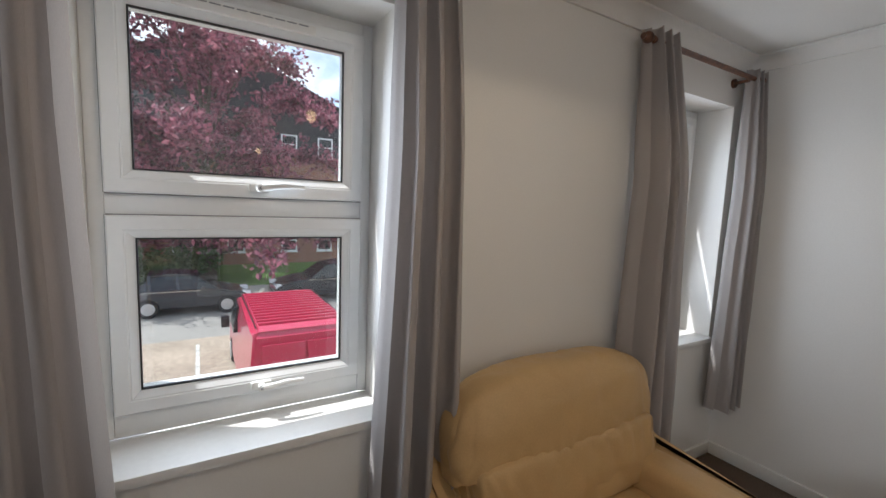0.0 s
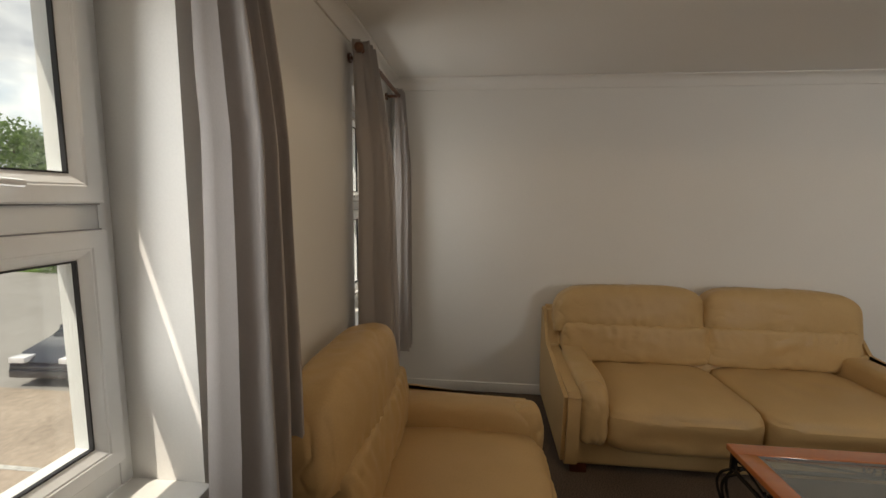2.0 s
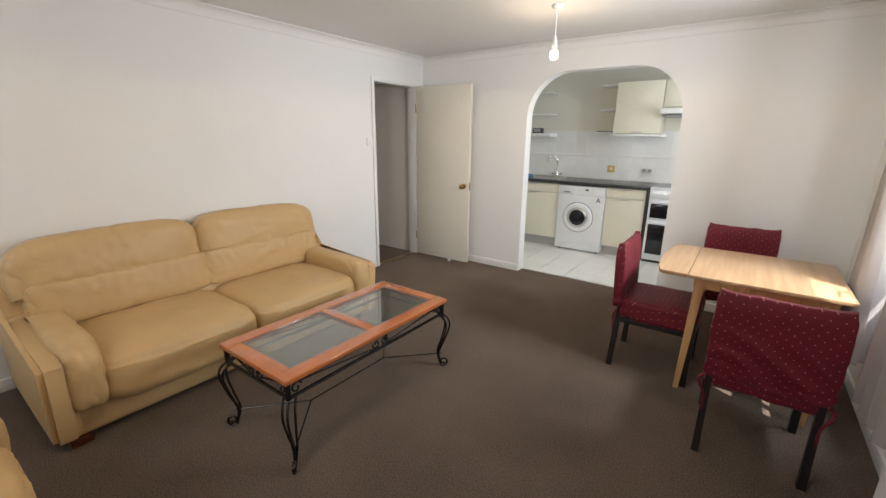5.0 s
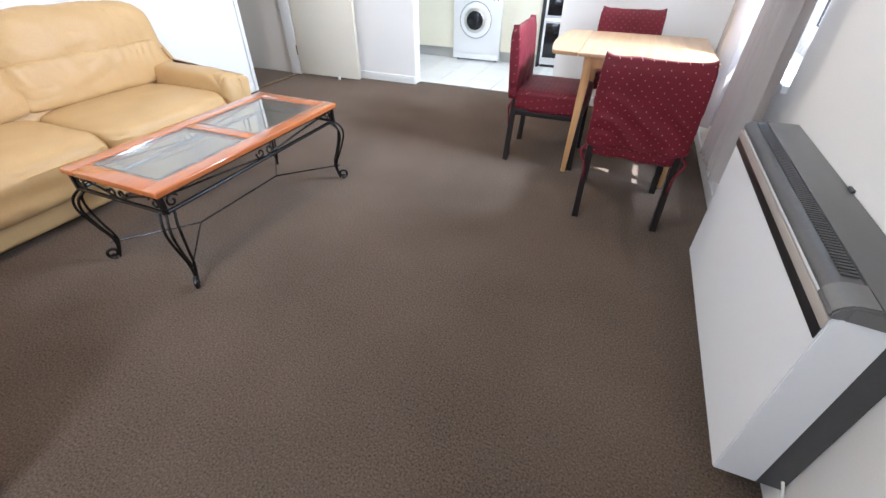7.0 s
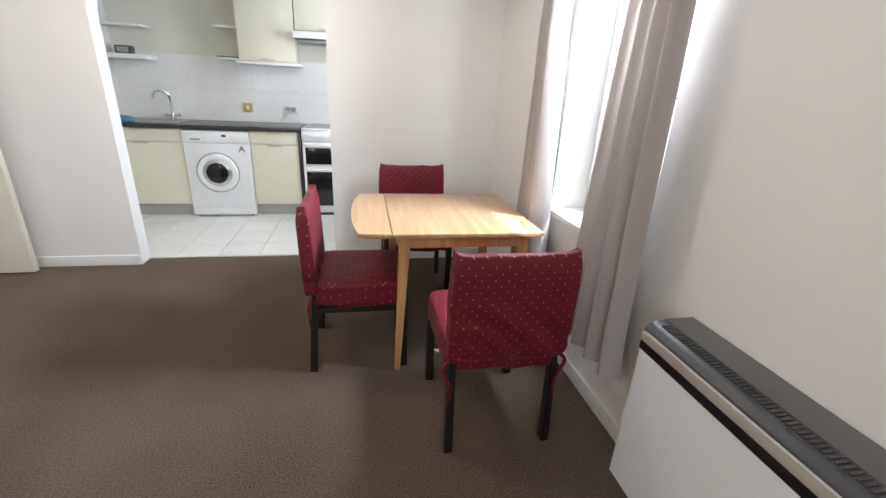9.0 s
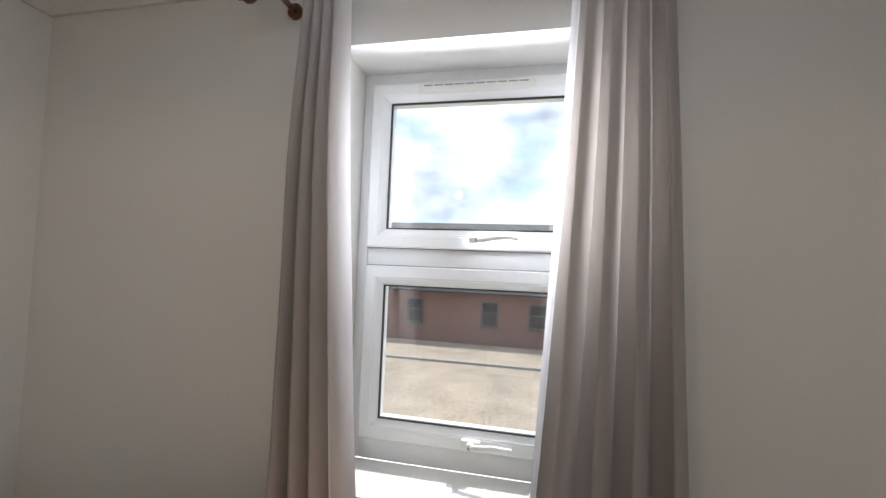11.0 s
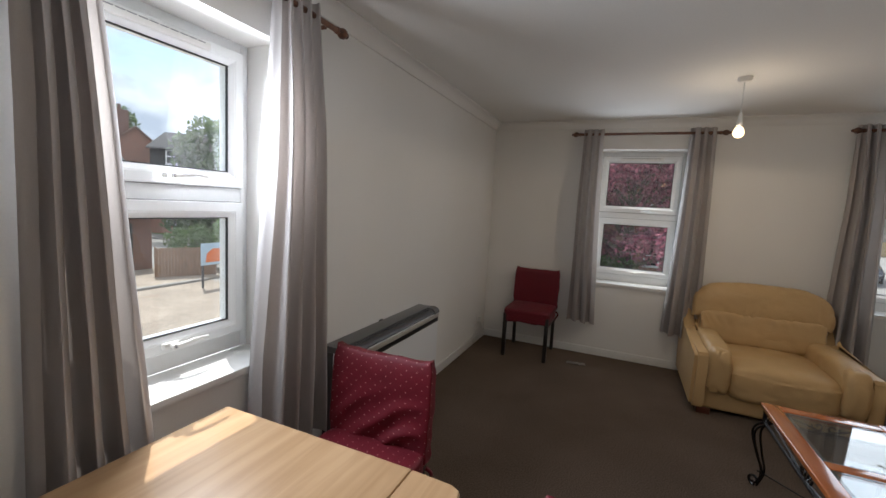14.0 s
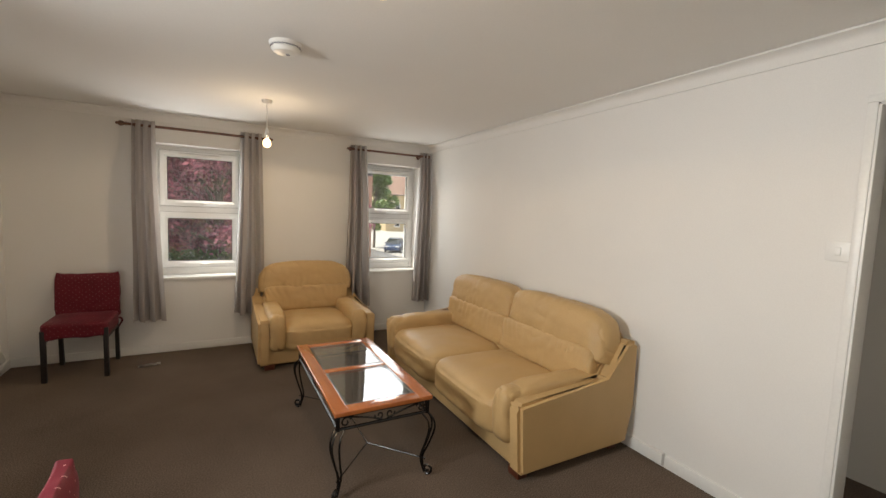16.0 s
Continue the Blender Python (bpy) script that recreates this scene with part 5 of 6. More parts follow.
for i, (a, b, w) in enumerate((((6.2, 14.35), (6.2, 10.4), 0.09), ((3.9, 16.6), (8.4, 14.6), 0.09), ((4.4, 17.3), (9.6, 16.4), 0.10), ((1.2, 16.8), (1.2, 11.0), 0.09))):
    d = (Vector(b) - Vector(a))
    n = Vector((-d.y, d.x)).normalized() * w / 2
    q = [Vector(a) + n, Vector(a) - n, Vector(b) - n, Vector(b) + n]
    structure("road_line", prism([tuple(v) for v in q], 0.006, "z", G + 0.0105), LINE)


def house(name, label, m, W, D, eaves, ridge, wall, roof, split=None, upper=None, gable_front=True, windows=(), overhang=0.25, frame_mat=None):
    """A building with its front at local y = 0, x 0 to W; windows: (x, z, width, height)."""
    h = thing(name, label, "building", m)
    low = split or eaves
    part("wall", box(0, W, 0, D, 0, low), wall, h)
    if split:
        out = [(-0.03, low), (W + 0.03, low), (W + 0.03, eaves)]
        if gable_front:
            out.append((W / 2, ridge))
        out.append((-0.03, eaves))
        part("upper_wall", prism(out, D + 0.06, "y", -0.03), upper, h)
    elif gable_front:
        part("gable_wall", prism([(0, low), (W, low), (W / 2, ridge)], D, "y", 0), wall, h)
    o = overhang
    t = 0.16
    if gable_front:
        k = (ridge - eaves) / (W / 2)
        for s in (0, 1):
            a = [(-o, eaves - k * o + 0.02), (W / 2, ridge + 0.02), (W / 2, ridge + t), (-o, eaves - k * o + t)]
            if s:
                a = [(W - x, z) for x, z in a]
            part("roof", prism(a, D + 2 * o, "y", -o), roof, h)
    else:
        k = (ridge - eaves) / (D / 2)
        for s in (0, 1):
            a = [(-o, eaves - k * o + 0.02), (D / 2, ridge + 0.02), (D / 2, ridge + t), (-o, eaves - k * o + t)]
            if s:
                a = [(D - y, z) for y, z in a]
            part("roof", prism(a, W + 2 * o, "x", -o), roof, h)
        part("gable_wall", prism([(0, eaves), (D, eaves), (D / 2, ridge)], W, "x", 0), wall, h)
        part("gutter", tube([(-o, -o - 0.06, eaves - k * o + 0.04), (W + o, -o - 0.06, eaves - k * o + 0.04)], 0.06, 8), HEATGREY, h)
    for x, z, w, ht in windows:
        wi = part("window", bmesh.new(), frame_mat or UPVC, h)
        fb = bmesh.new()
        f = 0.09
        y0 = -0.07
        box(x, x + f, y0, 0.05, z, z + ht, 0.01, fb)
        box(x + w - f, x + w, y0, 0.05, z, z + ht, 0.01, fb)
        box(x + f, x + w - f, y0, 0.05, z, z + f, 0.01, fb)
        box(x + f, x + w - f, y0, 0.05, z + ht - f, z + ht, 0.01, fb)
        box(x + f, x + w - f, y0, 0.05, z + ht * 0.52, z + ht * 0.52 + 0.07, 0.01, fb)
        wi.data = mesh_of(fb, frame_mat or UPVC, "window", 38)
        part("pane", box(x + f, x + w - f, y0 + 0.03, y0 + 0.04, z + f, z + ht - f), CARGLASS, wi)
        part("sill", box(x - 0.05, x + w + 0.05, y0 - 0.06, 0.0, z - 0.06, z, 0.01), frame_mat or UPVC, wi)
    return h


flats = [(x, z, 0.95, 1.3) for x in (1.5, 4.6, 8.0, 10.7, 13.7, 15.9, 17.9) for z in (0.85, 3.65, 6.75)]
house("apartment_building", "red brick flats with slate-hung gable and white windows across the road", pose(-8.0, 31.0, G), 20.0, 16.0, 8.65, 13.0, BRICK, HANGTILE, 6.85, HANGTILE, True, flats)
bung = [(14.6, 1.0, 0.62, 1.6), (17.15, 1.6, 0.62, 1.05), (18.55, 1.6, 0.62, 1.05), (12.0, 1.0, 0.9, 1.3), (9.5, 1.0, 0.9, 1.3), (5.4, 1.0, 0.9, 1.3), (2.2, 1.0, 0.9, 1.3)]
house("bungalow", "brown brick bungalow with a long grey tiled roof across the yard", pose(-21.0, -10.45, G, 0, 0, 90), 24.6, 8.4, 3.05, 6.75, BRICK2, ROOFTILE, None, None, False, bung, 0.35, HEATGREY)
ent = thing("entrance_screen", "dark glazed entrance screen at the end of the bungalow", "entrance", pose(-20.95, 11.2, G, 0, 0, 90))
part("frame", box(0, 2.0, -0.06, 0.0, 0.0, 2.4, 0.02), HEATGREY, ent)
for i in range(3):
    part("pane", box(0.1 + i * 0.62, 0.64 + i * 0.62, -0.08, -0.05, 0.15, 2.2, 0.01), CARGLASS, ent)
house("gabled_house", "far brick house with a red tiled roof and chimney", pose(-42, 20.5, G, 0, 0, 70), 9, 8, 5.6, 9.6, BRICK, REDROOF, None, None, True, [(1.5, 3.6, 1, 1.2), (6.2, 3.6, 1, 1.2)])
ch = thing("chimney_stack", "dark brick chimney stack on the far house", "chimney", pose(-41.5, 24.0, G + 7.5))
part("stack", box(-0.5, 0.5, -0.5, 0.5, 0, 3.6, 0.03), BRICK2, ch)
part("pot", cyl(0.16, 0.5, 0, 0, 3.85, r2=0.12, seg=12), REDROOF, ch)
house("terrace_flats", "slate-hung brick flats with white windows beyond the yard", pose(-38, 24.5, G, 0, 0, 40), 14, 9, 7.8, 9.6, BRICK, HANGTILE, 5.6, HANGTILE, False, [(x, z, 0.95, 1.3) for x in (1.2, 3.4, 6.0, 8.6, 11.4) for z in (0.9, 3.4, 6.4)])
house("buff_house", "buff brick houses with red roofs down the road", pose(33, 84, G, 0, 0, -8), 26, 9, 8.0, 12.0, BUFF, REDROOF, None, None, False, [(x, z, 1.1, 1.3) for x in (2, 6, 10, 14, 18, 22) for z in (1.0, 4.6)])
house("flat_block", "low brown block far down the road", pose(35, 92, G), 7, 8, 10.6, 11.4, BUFF, ROOFTILE, None, None, False, [(1.5, 7.5, 1.2, 1.2), (4.2, 7.5, 1.2, 1.2)])

fence = thing("timber_fence", "weathered brown timber fence across the yard", "fence", pose(-18.2, 12.6, G, 0, 0, 62))
for i in range(20):
    part("board", box(i * 0.125, i * 0.125 + 0.118, -0.012, 0.012, 0.05, 1.45, 0.003), FENCE, fence)
for i in range(3):
    part("post", box(i * 1.2 - 0.04, i * 1.2 + 0.04, 0.012, 0.09, 0, 1.5, 0.005), FENCE, fence)
sign = thing("notice_sign", "pale blue sign board with orange print on two posts", "sign", pose(-15.0, 12.5, G, 0, 0, 90))
part("board", box(0, 1.4, -0.02, 0.02, 1.0, 1.95, 0.008), SIGNBLUE, sign)
part("print", prism([(0.2, 1.12), (1.2, 1.12), (1.24, 1.4), (1.0, 1.68), (0.55, 1.72), (0.25, 1.5)], 0.004, "y", -0.0245), SIGNORANGE, sign, "orange printed shape")
for x in (0.12, 1.28):
    part("post", box(x - 0.035, x + 0.035, 0.02, 0.09, 0, 1.95, 0.004), HEATGREY, sign)


# ---- trees and shrubs ----
def leaf_mesh(name, blobs, count, size, material, seed):
    """Many small bent leaves scattered through a set of (x, y, z, radius) clumps, thicker towards their skins."""
    rng = np.random.default_rng(seed)
    b = np.array(blobs)
    weight = b[:, 3] ** 2
    pick = rng.choice(len(b), count, p=weight / weight.sum())
    d = rng.normal(size=(count, 3))
    d /= np.linalg.norm(d, axis=1)[:, None]
    r = b[pick, 3] * rng.uniform(0.35, 1.0, count) ** 0.6
    c = b[pick, :3] + d * r[:, None] * np.array([1, 1, 0.8])
    u = rng.normal(size=(count, 3))
    u /= np.linalg.norm(u, axis=1)[:, None]
    v = np.cross(u, rng.normal(size=(count, 3)))
    v /= np.linalg.norm(v, axis=1)[:, None]
    s = size * rng.uniform(0.6, 1.4, count)[:, None]
    quad = np.stack([c - u * s, c - v * s * 0.55, c + u * s, c + v * s * 0.55], axis=1).reshape(-1, 3)
    me = bpy.data.meshes.new(name)
    faces = np.arange(count * 4).reshape(-1, 4)
    me.from_pydata(quad.tolist(), [], faces.tolist())
    me.materials.append(material)
    return me


def tree(name, label, x, y, height, spread, material, count, size, seed, low=0.25):
    t = thing(name, label, "tree", pose(x, y, G))
    rng = random.Random(seed)
    tr = bmesh.new()
    hub = height * low
    tube([(0, 0, 0), (0.05, 0.02, hub * 0.6), (0, 0.05, hub * 1.3), (0.1, 0, height * 0.75)], [spread * 0.06, spread * 0.05, spread * 0.04, 0.04], 10, tr)
    blobs = []
    for i in range(30):
        a, q = rng.uniform(0, 2 * math.pi), rng.uniform(0, 1)
        z = hub + (height - hub) * q
        reach = spread * (0.35 + 0.65 * math.sin(math.pi * min(1, 0.18 + 0.8 * q))) * rng.uniform(0.45, 1.0)
        p = Vector((math.cos(a) * reach * 0.75, math.sin(a) * reach * 0.75, z))
        blobs.append((p.x, p.y, p.z, spread * rng.uniform(0.18, 0.42)))
        if i % 2 == 0:
            tube([(0, 0, hub + (z - hub) * 0.4), p * 0.6 + Vector((0, 0, z * 0.25)), p], [spread * 0.02, spread * 0.014, 0.015], 6, tr)
    part("trunk", tr, BARK, t)
    crown = new("crown", leaf_mesh("crown", blobs, count, size, material, seed))
    crown.parent = t
    return t




def spray_tree(name, label, x, y, height, spread, material, limbs, sprays, size, seed, low):
    """A tree of arching limbs whose twigs carry leaves in loose sprays, with gaps between them."""
    t = thing(name, label, "tree", pose(x, y, G))
    rng = random.Random(seed)
    tr = bmesh.new()
    hub = height * low
    tube([(0, 0, 0), (0.05, 0.02, hub * 0.6), (0, 0.05, hub * 1.2), (0.1, 0, height * 0.8)], [spread * 0.055, spread * 0.045, spread * 0.035, 0.03], 10, tr)
    tips = []
    for i in range(limbs):
        a = 2.4 * i + rng.uniform(-0.35, 0.35)
        q = (i + 0.5) / limbs
        z0 = hub * 0.8 + (height * 0.62 - hub * 0.8) * q
        reach = spread * (1.0 - 0.55 * q ** 1.6) * rng.uniform(0.72, 1.05)
        rise = height * (0.10 + 0.30 * q) * rng.uniform(0.8, 1.2)
        d = Vector((math.cos(a), math.sin(a), 0))
        ctrl = [Vector((0, 0, z0)), d * reach * 0.4 + Vector((0, 0, z0 + rise * 0.75)), d * reach * 0.75 + Vector((0, 0, z0 + rise)), d * reach + Vector((0, 0, z0 + rise * 0.82 - 0.5 * (1 - q)))]
        path = curve_points(ctrl, 6)
        tube(path, [0.11 * (1 - 0.85 * k / (len(path) - 1)) * (1 - 0.4 * q) for k in range(len(path))], 6, tr)
        for k in range(4, len(path)):
            for _ in range(3):
                off = Vector((rng.gauss(0, 1), rng.gauss(0, 1), rng.gauss(0.15, 0.7))).normalized() * rng.uniform(0.5, 1.5) * (0.55 + 0.45 * (1 - q))
                end = path[k] + off
                tips.append((path[k], end))
                tube([path[k], path[k] + off * 0.5 + Vector((0, 0, 0.08)), end], [0.022, 0.014, 0.006], 4, tr)
    part("trunk", tr, BARK, t)
    gen = np.random.default_rng(seed)
    base = np.array([tuple(p) for p, _ in tips])
    end = np.array([tuple(e) for _, e in tips])
    pick = gen.integers(0, len(base), sprays)
    along = gen.uniform(0.15, 1.12, sprays)[:, None]
    c = base[pick] + (end[pick] - base[pick]) * along + gen.normal(size=(sprays, 3)) * np.array([0.17, 0.17, 0.13])
    u = gen.normal(size=(sprays, 3))
    u /= np.linalg.norm(u, axis=1)[:, None]
    v = np.cross(u, gen.normal(size=(sprays, 3)))
    v /= np.linalg.norm(v, axis=1)[:, None]
    w = size * gen.uniform(0.6, 1.4, sprays)[:, None]
    quad = np.stack([c - u * w, c - v * w * 0.5, c + u * w, c + v * w * 0.5], axis=1).reshape(-1, 3)
    me = bpy.data.meshes.new("crown")
    me.from_pydata(quad.tolist(), [], np.arange(sprays * 4).reshape(-1, 4).tolist())
    me.materials.append(material)
    crown = new("crown", me)
    crown.parent = t
    return t


spray_tree("copper_tree", "purple-leaved tree with thin arching twigs on the grass", 1.6, 25.4, 12.6, 7.6, PURPLE, 34, 42000, 0.115, 3, 0.12)
spray_tree("copper_tree", "purple-leaved tree on the grass before the flats", -3.4, 27.4, 10.0, 5.0, PURPLE, 20, 17000, 0.13, 8, 0.16)
tree("broad_tree", "green broadleaf tree at the road corner", 17.4, 46, 9.0, 2.8, GREEN, 6000, 0.2, 11)
tree("broad_tree", "green broadleaf trees along the far road", 35, 45, 9.2, 6.5, GREEN, 14000, 0.2, 12)
tree("broad_tree", "green broadleaf trees along the far road", 43, 42, 11.5, 6.5, GREEN, 14000, 0.2, 13)
tree("broad_tree", "green tree behind the bungalow roof", -45, 9.8, 11.4, 4.8, GREEN, 14000, 0.2, 15)
tree("broad_tree", "green tree behind the bungalow roof", -46, 14.6, 9.6, 4.6, GREEN, 13000, 0.2, 16)
tree("pine_tree", "dark green tall tree behind the bungalow", -47, 20.5, 14.2, 4.0, DARKGREEN, 12000, 0.19, 17, 0.4)
tree("pine_tree", "dark green tall tree behind the bungalow", -49, 25.5, 13.2, 4.2, DARKGREEN, 10000, 0.19, 18, 0.4)
tree("broad_tree", "large dark green tree beyond the yard", -30, 24.8, 9.3, 4.8, DARKGREEN, 9000, 0.22, 19, 0.12)
tree("broad_tree", "bright green tree by the sign", -17.2, 16.8, 4.6, 2.2, GREEN, 4500, 0.13, 20, 0.12)
tree("broad_tree", "green tree beside the brick flats", -12, 30, 8.0, 4.0, DARKGREEN, 4000, 0.24, 24, 0.15)


def shrub(label, x, y, r, h, material, count, seed):
    rng = random.Random(seed)
    blobs = [(rng.uniform(-r, r) * 0.8, rng.uniform(-r, r) * 0.5, h * rng.uniform(0.35, 0.75), r * rng.uniform(0.35, 0.6)) for _ in range(8)]
    t = thing("shrub", label, "shrub", pose(x, y, G), "shrubs")
    c = new("foliage", leaf_mesh("foliage", blobs, count, 0.09, material, seed))
    c.parent = t
    st = bmesh.new()
    tube([(0, 0, 0), (0.02, 0, h * 0.6)], [0.04, 0.02], 6, st)
    part("stem", st, BARK, t)


shrub("low green shrub against the bungalow wall", -20.2, 7.8, 1.2, 1.0, GREEN, 2200, 31)
shrub("low green shrub against the bungalow wall", -20.2, 4.1, 0.8, 1.3, GREEN, 1600, 32)
shrub("pale green shrub against the bungalow wall", -20.2, 10.6, 0.9, 1.6, GREEN, 1600, 33)
shrub("dark hedge shrub under the purple tree", 0.6, 25.2, 1.6, 1.8, DARKGREEN, 2600, 34)
shrub("dark hedge shrub under the purple tree", -2.2, 25.4, 1.8, 2.2, DARKGREEN, 2800, 35)
shrub("dark hedge shrub by the verge", 22.5, 27.5, 2.0, 1.6, GREEN, 2200, 36)
shrub("dark hedge shrub by the verge", 26.5, 27.0, 2.2, 1.8, GREEN, 2200, 37)
shrub("dark hedge shrub beside the sign", -19.5, 15.8, 1.7, 2.6, DARKGREEN, 3000, 38)


# ---- vehicles ----
def wheel(parent, x, y, r):
    w = part("wheel", cyl(r, 0.20, x, y, r, axis="y", seg=28, bevel=0.03), TYRE, parent)
    s = 1 if y > 0 else -1
    rim = cyl(r * 0.66, 0.03, x, y + s * 0.092, r, axis="y", seg=24, bevel=0.008)
    for i in range(8):
        a = 2 * math.pi * i / 8
        join(rim, moved(box(-0.012, 0.012, -0.012, 0.012, 0, r * 0.62), Matrix.Translation((x, y + s * 0.108, r)) @ Matrix.Rotation(a, 4, "Y")))
    part("rim", rim, RIM, w)
    return w


def loft(lower, upper, w0, w1, bevel=0.05):
    """A side outline of (x, z) pairs pushed out to both sides: upper tells, corner by corner, how far it leans from half-width w0 to w1."""
    bm = bmesh.new()
    n = len(lower)
    left = [bm.verts.new((x, -(w0 + (w1 - w0) * t), z)) for (x, z), t in zip(lower, upper)]
    right = [bm.verts.new((x, (w0 + (w1 - w0) * t), z)) for (x, z), t in zip(lower, upper)]
    bm.faces.new(left)
    bm.faces.new(right[::-1])
    for i in range(n):
        j = (i + 1) % n
        bm.faces.new((left[i], left[j], right[j], right[i]))
    bmesh.ops.bevel(bm, geom=bm.edges[:], offset=bevel, segments=3, affect="EDGES")
    return bm


def car(name, label, m, paint, L=4.3, H=1.46, W=1.76, estate=False):
    """A parked car, its nose towards local -x; side outlines carry (x, z) with the inward lean of each corner."""
    c = thing(name, label, "car", m, "parked cars")
    h = L / 2
    belt = H * 0.62
    body = [(-h, 0.28), (-h + 0.02, belt * 0.62), (-h + 0.25, belt * 0.80), (-h + 1.05, belt * 0.98), (h - 0.75, belt + 0.02), (h - 0.04, belt * 0.98), (h, belt * 0.6), (h - 0.04, 0.26)]
    part("body", loft(body, [0.25, 0.15, 0.2, 0.1, 0.1, 0.2, 0.15, 0.25], W / 2, W / 2 - 0.35, 0.06), paint, c)
    k = 0.32 if estate else 0.0
    rear = h - 0.12 if estate else h - 0.35
    cab = [(-h + 1.00 + k, belt - 0.03), (-h + 1.75 + k, H - 0.06), (-h + 2.4 + k, H), (rear - 0.55, H - 0.07), (rear, belt - 0.02)]
    part("glasshouse", loft(cab, [0.0, 1.0, 1.0, 1.0, 0.1], W / 2 - 0.07, W / 2 - 0.27, 0.04), CARGLASS, c, "tinted glass")
    part("roof", loft([(-h + 1.66 + k, H - 0.075), (-h + 2.4 + k, H + 0.012), (rear - 0.50, H - 0.045), (rear - 0.44, H - 0.09)], [1, 1, 1, 1], W / 2 - 0.07, W / 2 - 0.26, 0.015), paint, c)
    for s in (-1, 1):
        for x in (-h + 2.25 + k, -h + 3.05 + k):
            part("pillar", loft([(x - 0.05, belt - 0.02), (x + 0.05, belt - 0.02), (x + 0.09, H - 0.03), (x + 0.0, H - 0.03)], [0, 0, 1, 1], W / 2 - 0.06, W / 2 - 0.255, 0.004), paint, c) if s > 0 else None
        part("mirror", box(-h + 1.45 + k, -h + 1.6 + k, s * (W / 2 + 0.02) - 0.09, s * (W / 2 + 0.02) + 0.09, belt - 0.02, belt + 0.11, 0.03), paint, c)
        part("headlight", box(-h - 0.01, -h + 0.26, s * (W / 2 - 0.32) - 0.18, s * (W / 2 - 0.32) + 0.18, belt * 0.66, belt * 0.80, 0.02), LAMPCLEAR, c)
        part("tail_light", box(h - 0.16, h + 0.012, s * (W / 2 - 0.22) - 0.1, s * (W / 2 - 0.22) + 0.1, belt * 0.72, belt * 0.94, 0.02), LAMPRED, c)
        part("door_line", box(-h + 1.3, rear - 0.1, s * (W / 2 - 0.015) - 0.01, s * (W / 2 - 0.015) + 0.01, belt - 0.035, belt - 0.018), CHROME, c)
        for x in (-h + 0.78, h - 0.78):
            wheel(c, x, s * (W / 2 - 0.13), 0.36 if estate else 0.315)
    part("bumper", box(-h - 0.03, -h + 0.2, -W / 2 + 0.12, W / 2 - 0.12, 0.24, 0.44, 0.05), paint, c)
    part("number_plate", box(h + 0.0, h + 0.02, -0.26, 0.26, 0.5, 0.62, 0.004), YELLOWPLATE, c)
    return c


car("hatchback", "black hatchback parked across the road", pose(0.95, 21.0, G, 0, 0, 180), CARBLACK, 3.9, 1.45, 1.7)
car("estate_car", "black estate car parked across the road", pose(6.15, 21.5, G), CARBLACK, 4.7, 1.56, 1.88, True)
car("dark_car", "dark car parked in the bays", pose(10.75, 13.9, G, 0, 0, 4), CARBLACK, 4.2, 1.40, 1.76)
car("blue_car", "dark blue car down the road", pose(18.2, 41.5, G, 0, 0, 60), CARBLUE)
car("silver_car", "silver car down the road", pose(21.8, 43.5, G, 0, 0, 70), CARSILVER)


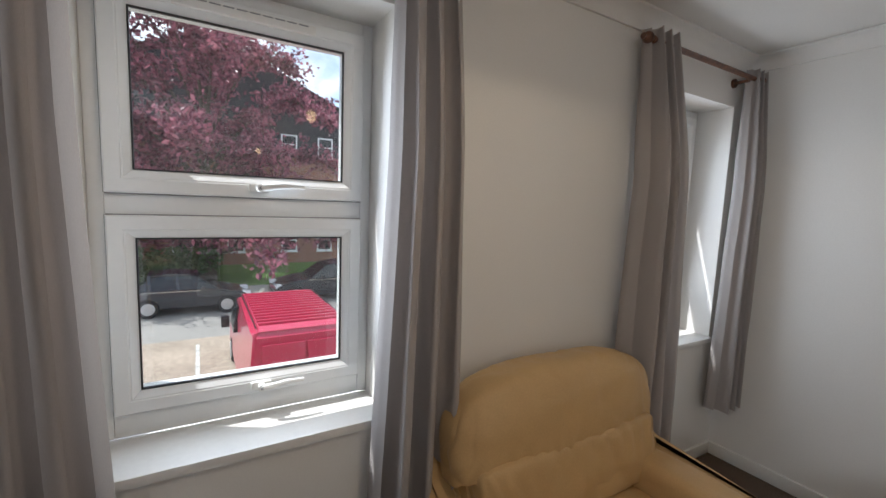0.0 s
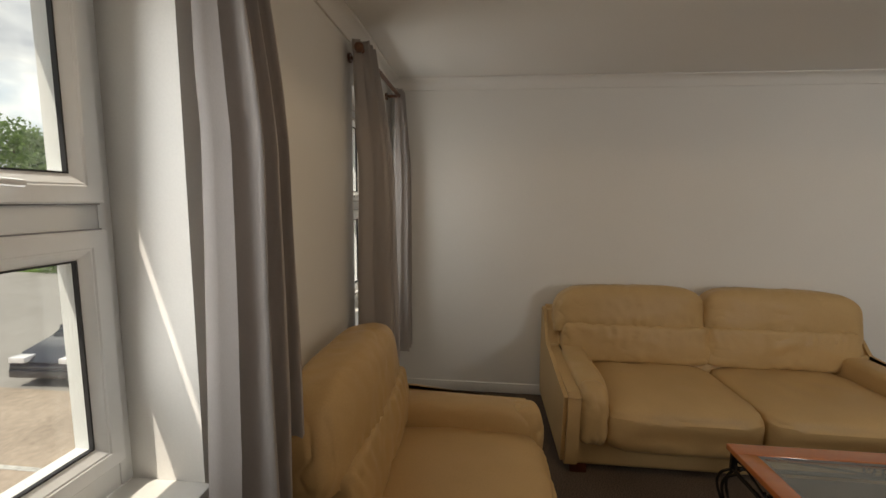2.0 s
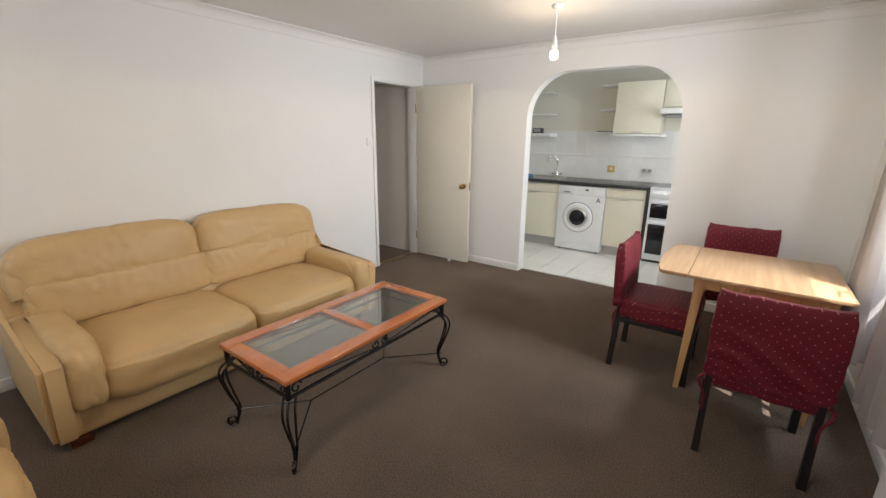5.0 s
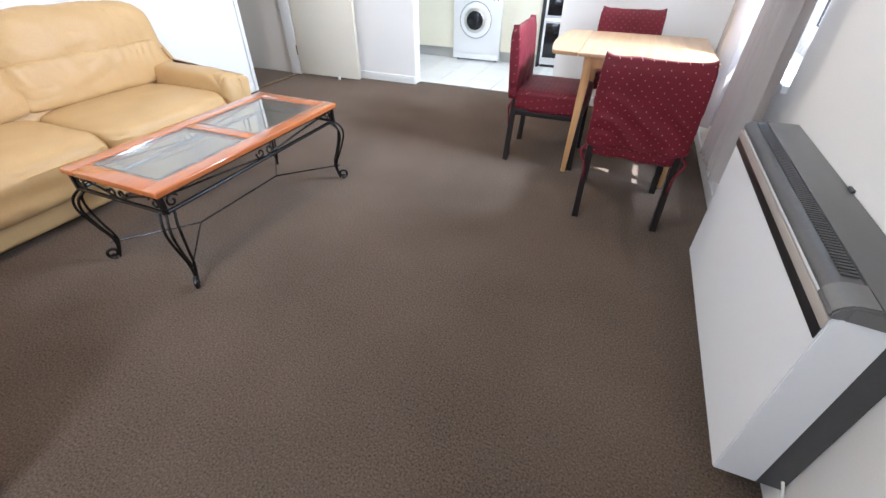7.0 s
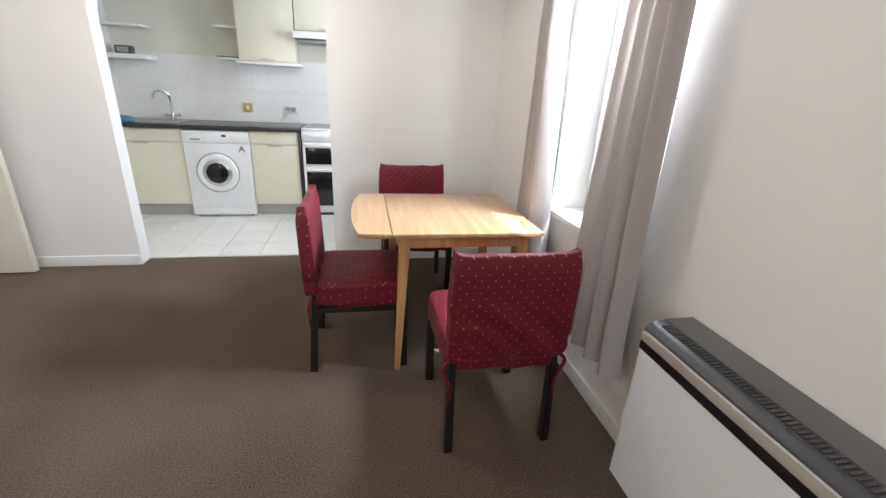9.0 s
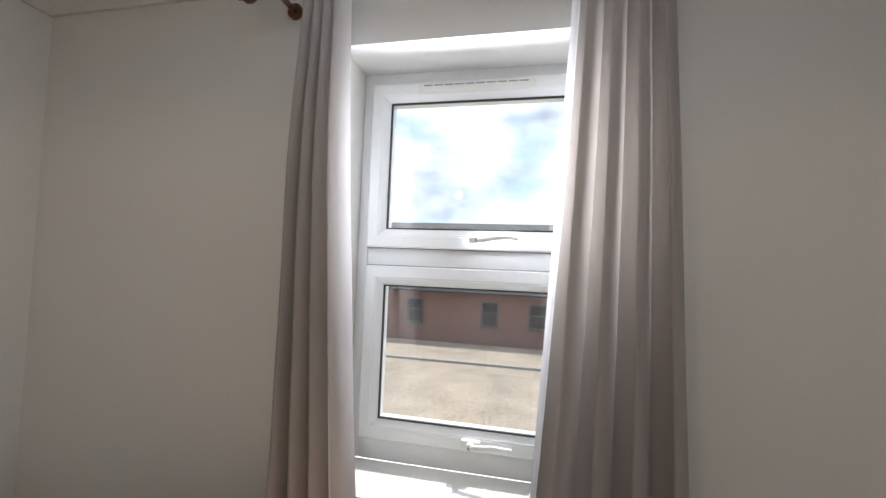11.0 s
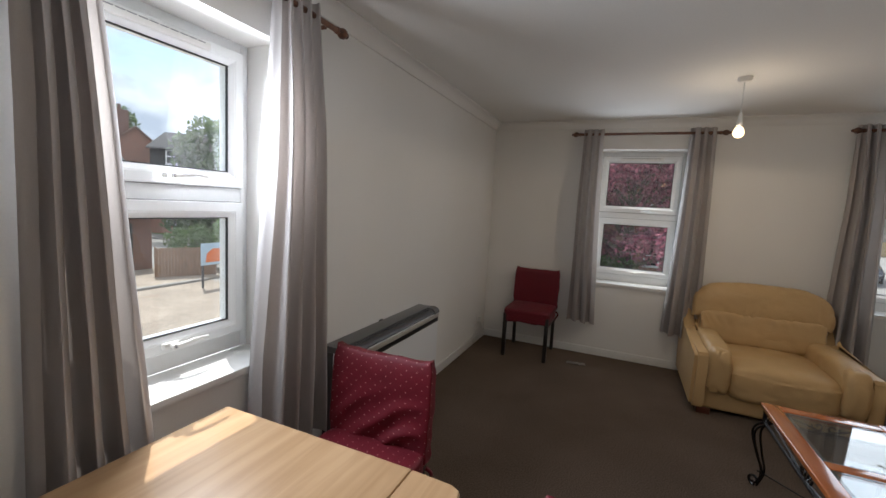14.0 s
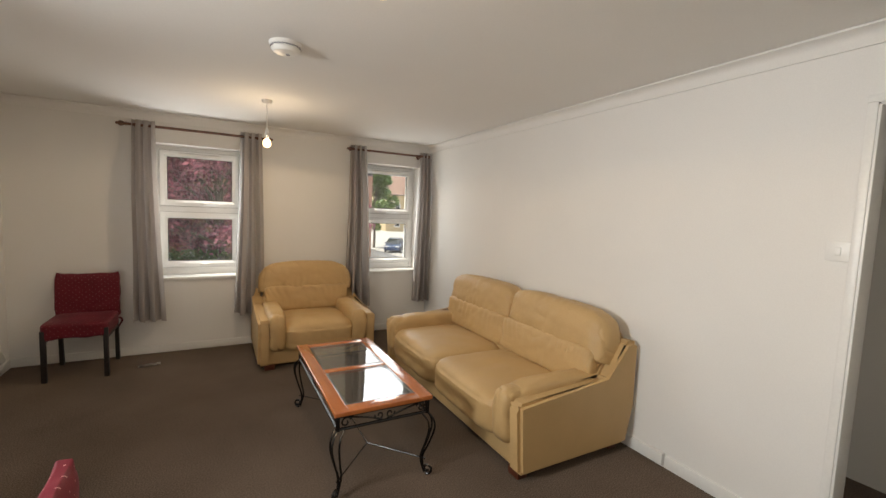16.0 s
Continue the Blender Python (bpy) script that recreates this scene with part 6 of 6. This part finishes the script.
def van():
    v = thing("van", "red panel van with a ribbed roof parked in the bay", "van", pose(2.93, 11.15, G, 0, 0, 90))
    W, L, H = 2.02, 4.9, 1.90
    out = [(0.02, 0.30), (0.0, 0.95), (0.10, H - 0.05), (0.22, H), (3.25, H), (3.45, H - 0.05), (4.10, 1.12), (4.75, 0.92), (L, 0.65), (L - 0.03, 0.28)]
    part("body", loft(out, [0.05, 0.0, 0.75, 1.0, 1.0, 1.0, 0.3, 0.3, 0.3, 0.2], W / 2, W / 2 - 0.16, 0.085), VANRED, v)
    for i in range(13):
        x = 0.42 + i * 0.21
        part("roof_rib", box(x, x + 0.09, -W / 2 + 0.26, W / 2 - 0.26, H - 0.004, H + 0.042, 0.010), VANRED, v)
    part("windscreen", loft([(3.52, H - 0.12), (3.56, H - 0.10), (4.10, 1.20), (4.06, 1.16)], [1, 1, 0.4, 0.4], W / 2 - 0.06, W / 2 - 0.22, 0.005), CARGLASS, v)
    for s in (-1, 1):
        part("side_window", loft([(2.75, 1.12), (3.85, 1.12), (3.45, 1.68), (2.85, 1.68)], [0, 0, 1, 1], W / 2 + 0.004, W / 2 - 0.10, 0.003) if s > 0 else box(2.9, 3.3, -0.3, 0.3, 1.0, 1.1), CARGLASS, v)
        part("mirror", box(3.30, 3.48, s * (W / 2 + 0.13) - 0.09, s * (W / 2 + 0.13) + 0.09, 1.10, 1.36, 0.03), HEATBLACK, v, "black door mirror")
        part("tail_light", box(-0.005, 0.05, s * (W / 2 - 0.075) - 0.055, s * (W / 2 - 0.075) + 0.055, 0.75, 1.15, 0.015), LAMPRED, v)
        part("rear_door", box(-0.012, 0.02, s * 0.385 - 0.36, s * 0.385 + 0.36, 0.42, 1.66, 0.012), VANRED, v)
        part("side_rail", tube([(0.3, s * (W / 2 - 0.20), H + 0.004), (3.2, s * (W / 2 - 0.20), H + 0.004)], 0.012, 6), HEATBLACK, v)
        for x in (0.85, 4.0):
            wheel(v, x, s * (W / 2 - 0.12), 0.32)
    part("door_handle", box(-0.030, -0.01, -0.09, 0.03, 0.98, 1.02, 0.006), VANRED, v)
    part("number_plate", box(-0.112, -0.099, -0.26, 0.26, 0.31, 0.42, 0.003), YELLOWPLATE, v)
    part("bumper", box(-0.10, 0.12, -W / 2 + 0.06, W / 2 - 0.06, 0.28, 0.46, 0.05), HEATGREY, v)


van()

# ---- tiles, piece by piece ----
kfloor = bpy.data.objects["floor_kitchen"]
size = 0.305
tile_mesh = mesh_of(box(0, size - 0.005, 0, size - 0.005, -0.006, 0.0, 0.0015, seg=1), TILE, "tile", None)
nx = int((KX1 - KX0) / size) + 1
for i in range(nx):
    for j in range(6):
        x, y = KX0 + i * size, -0.125 - (j + 1) * size
        if x + size > KX1 + 0.08 or y < KY - 0.02:
            continue
        o = new("tile", tile_mesh)
        o.parent = kfloor
        o.location = (x, y, 0.0)
kwall = bpy.data.objects["wall_kitchen_back"]
splash = 0.15
wt_mesh = mesh_of(box(0, splash - 0.0006, 0, 0.003, 0, splash - 0.0006, 0.0004, seg=1), WALLTILE, "wall_tile", None)
edge_mesh = mesh_of(box(0, splash - 0.003, 0, 0.010, 0, 0.03, 0.003, seg=1), WALLTILE, "border_tile", None)
for i in range(19):
    for j in range(4):
        z = 0.90 + j * splash + (0.033 if j >= 2 else 0)
        o = new("wall_tile", wt_mesh)
        o.parent = kwall
        o.location = (KX0 + i * splash, KY, z)
    o = new("border_tile", edge_mesh)
    o.parent = kwall
    o.location = (KX0 + i * splash, KY, 1.20)
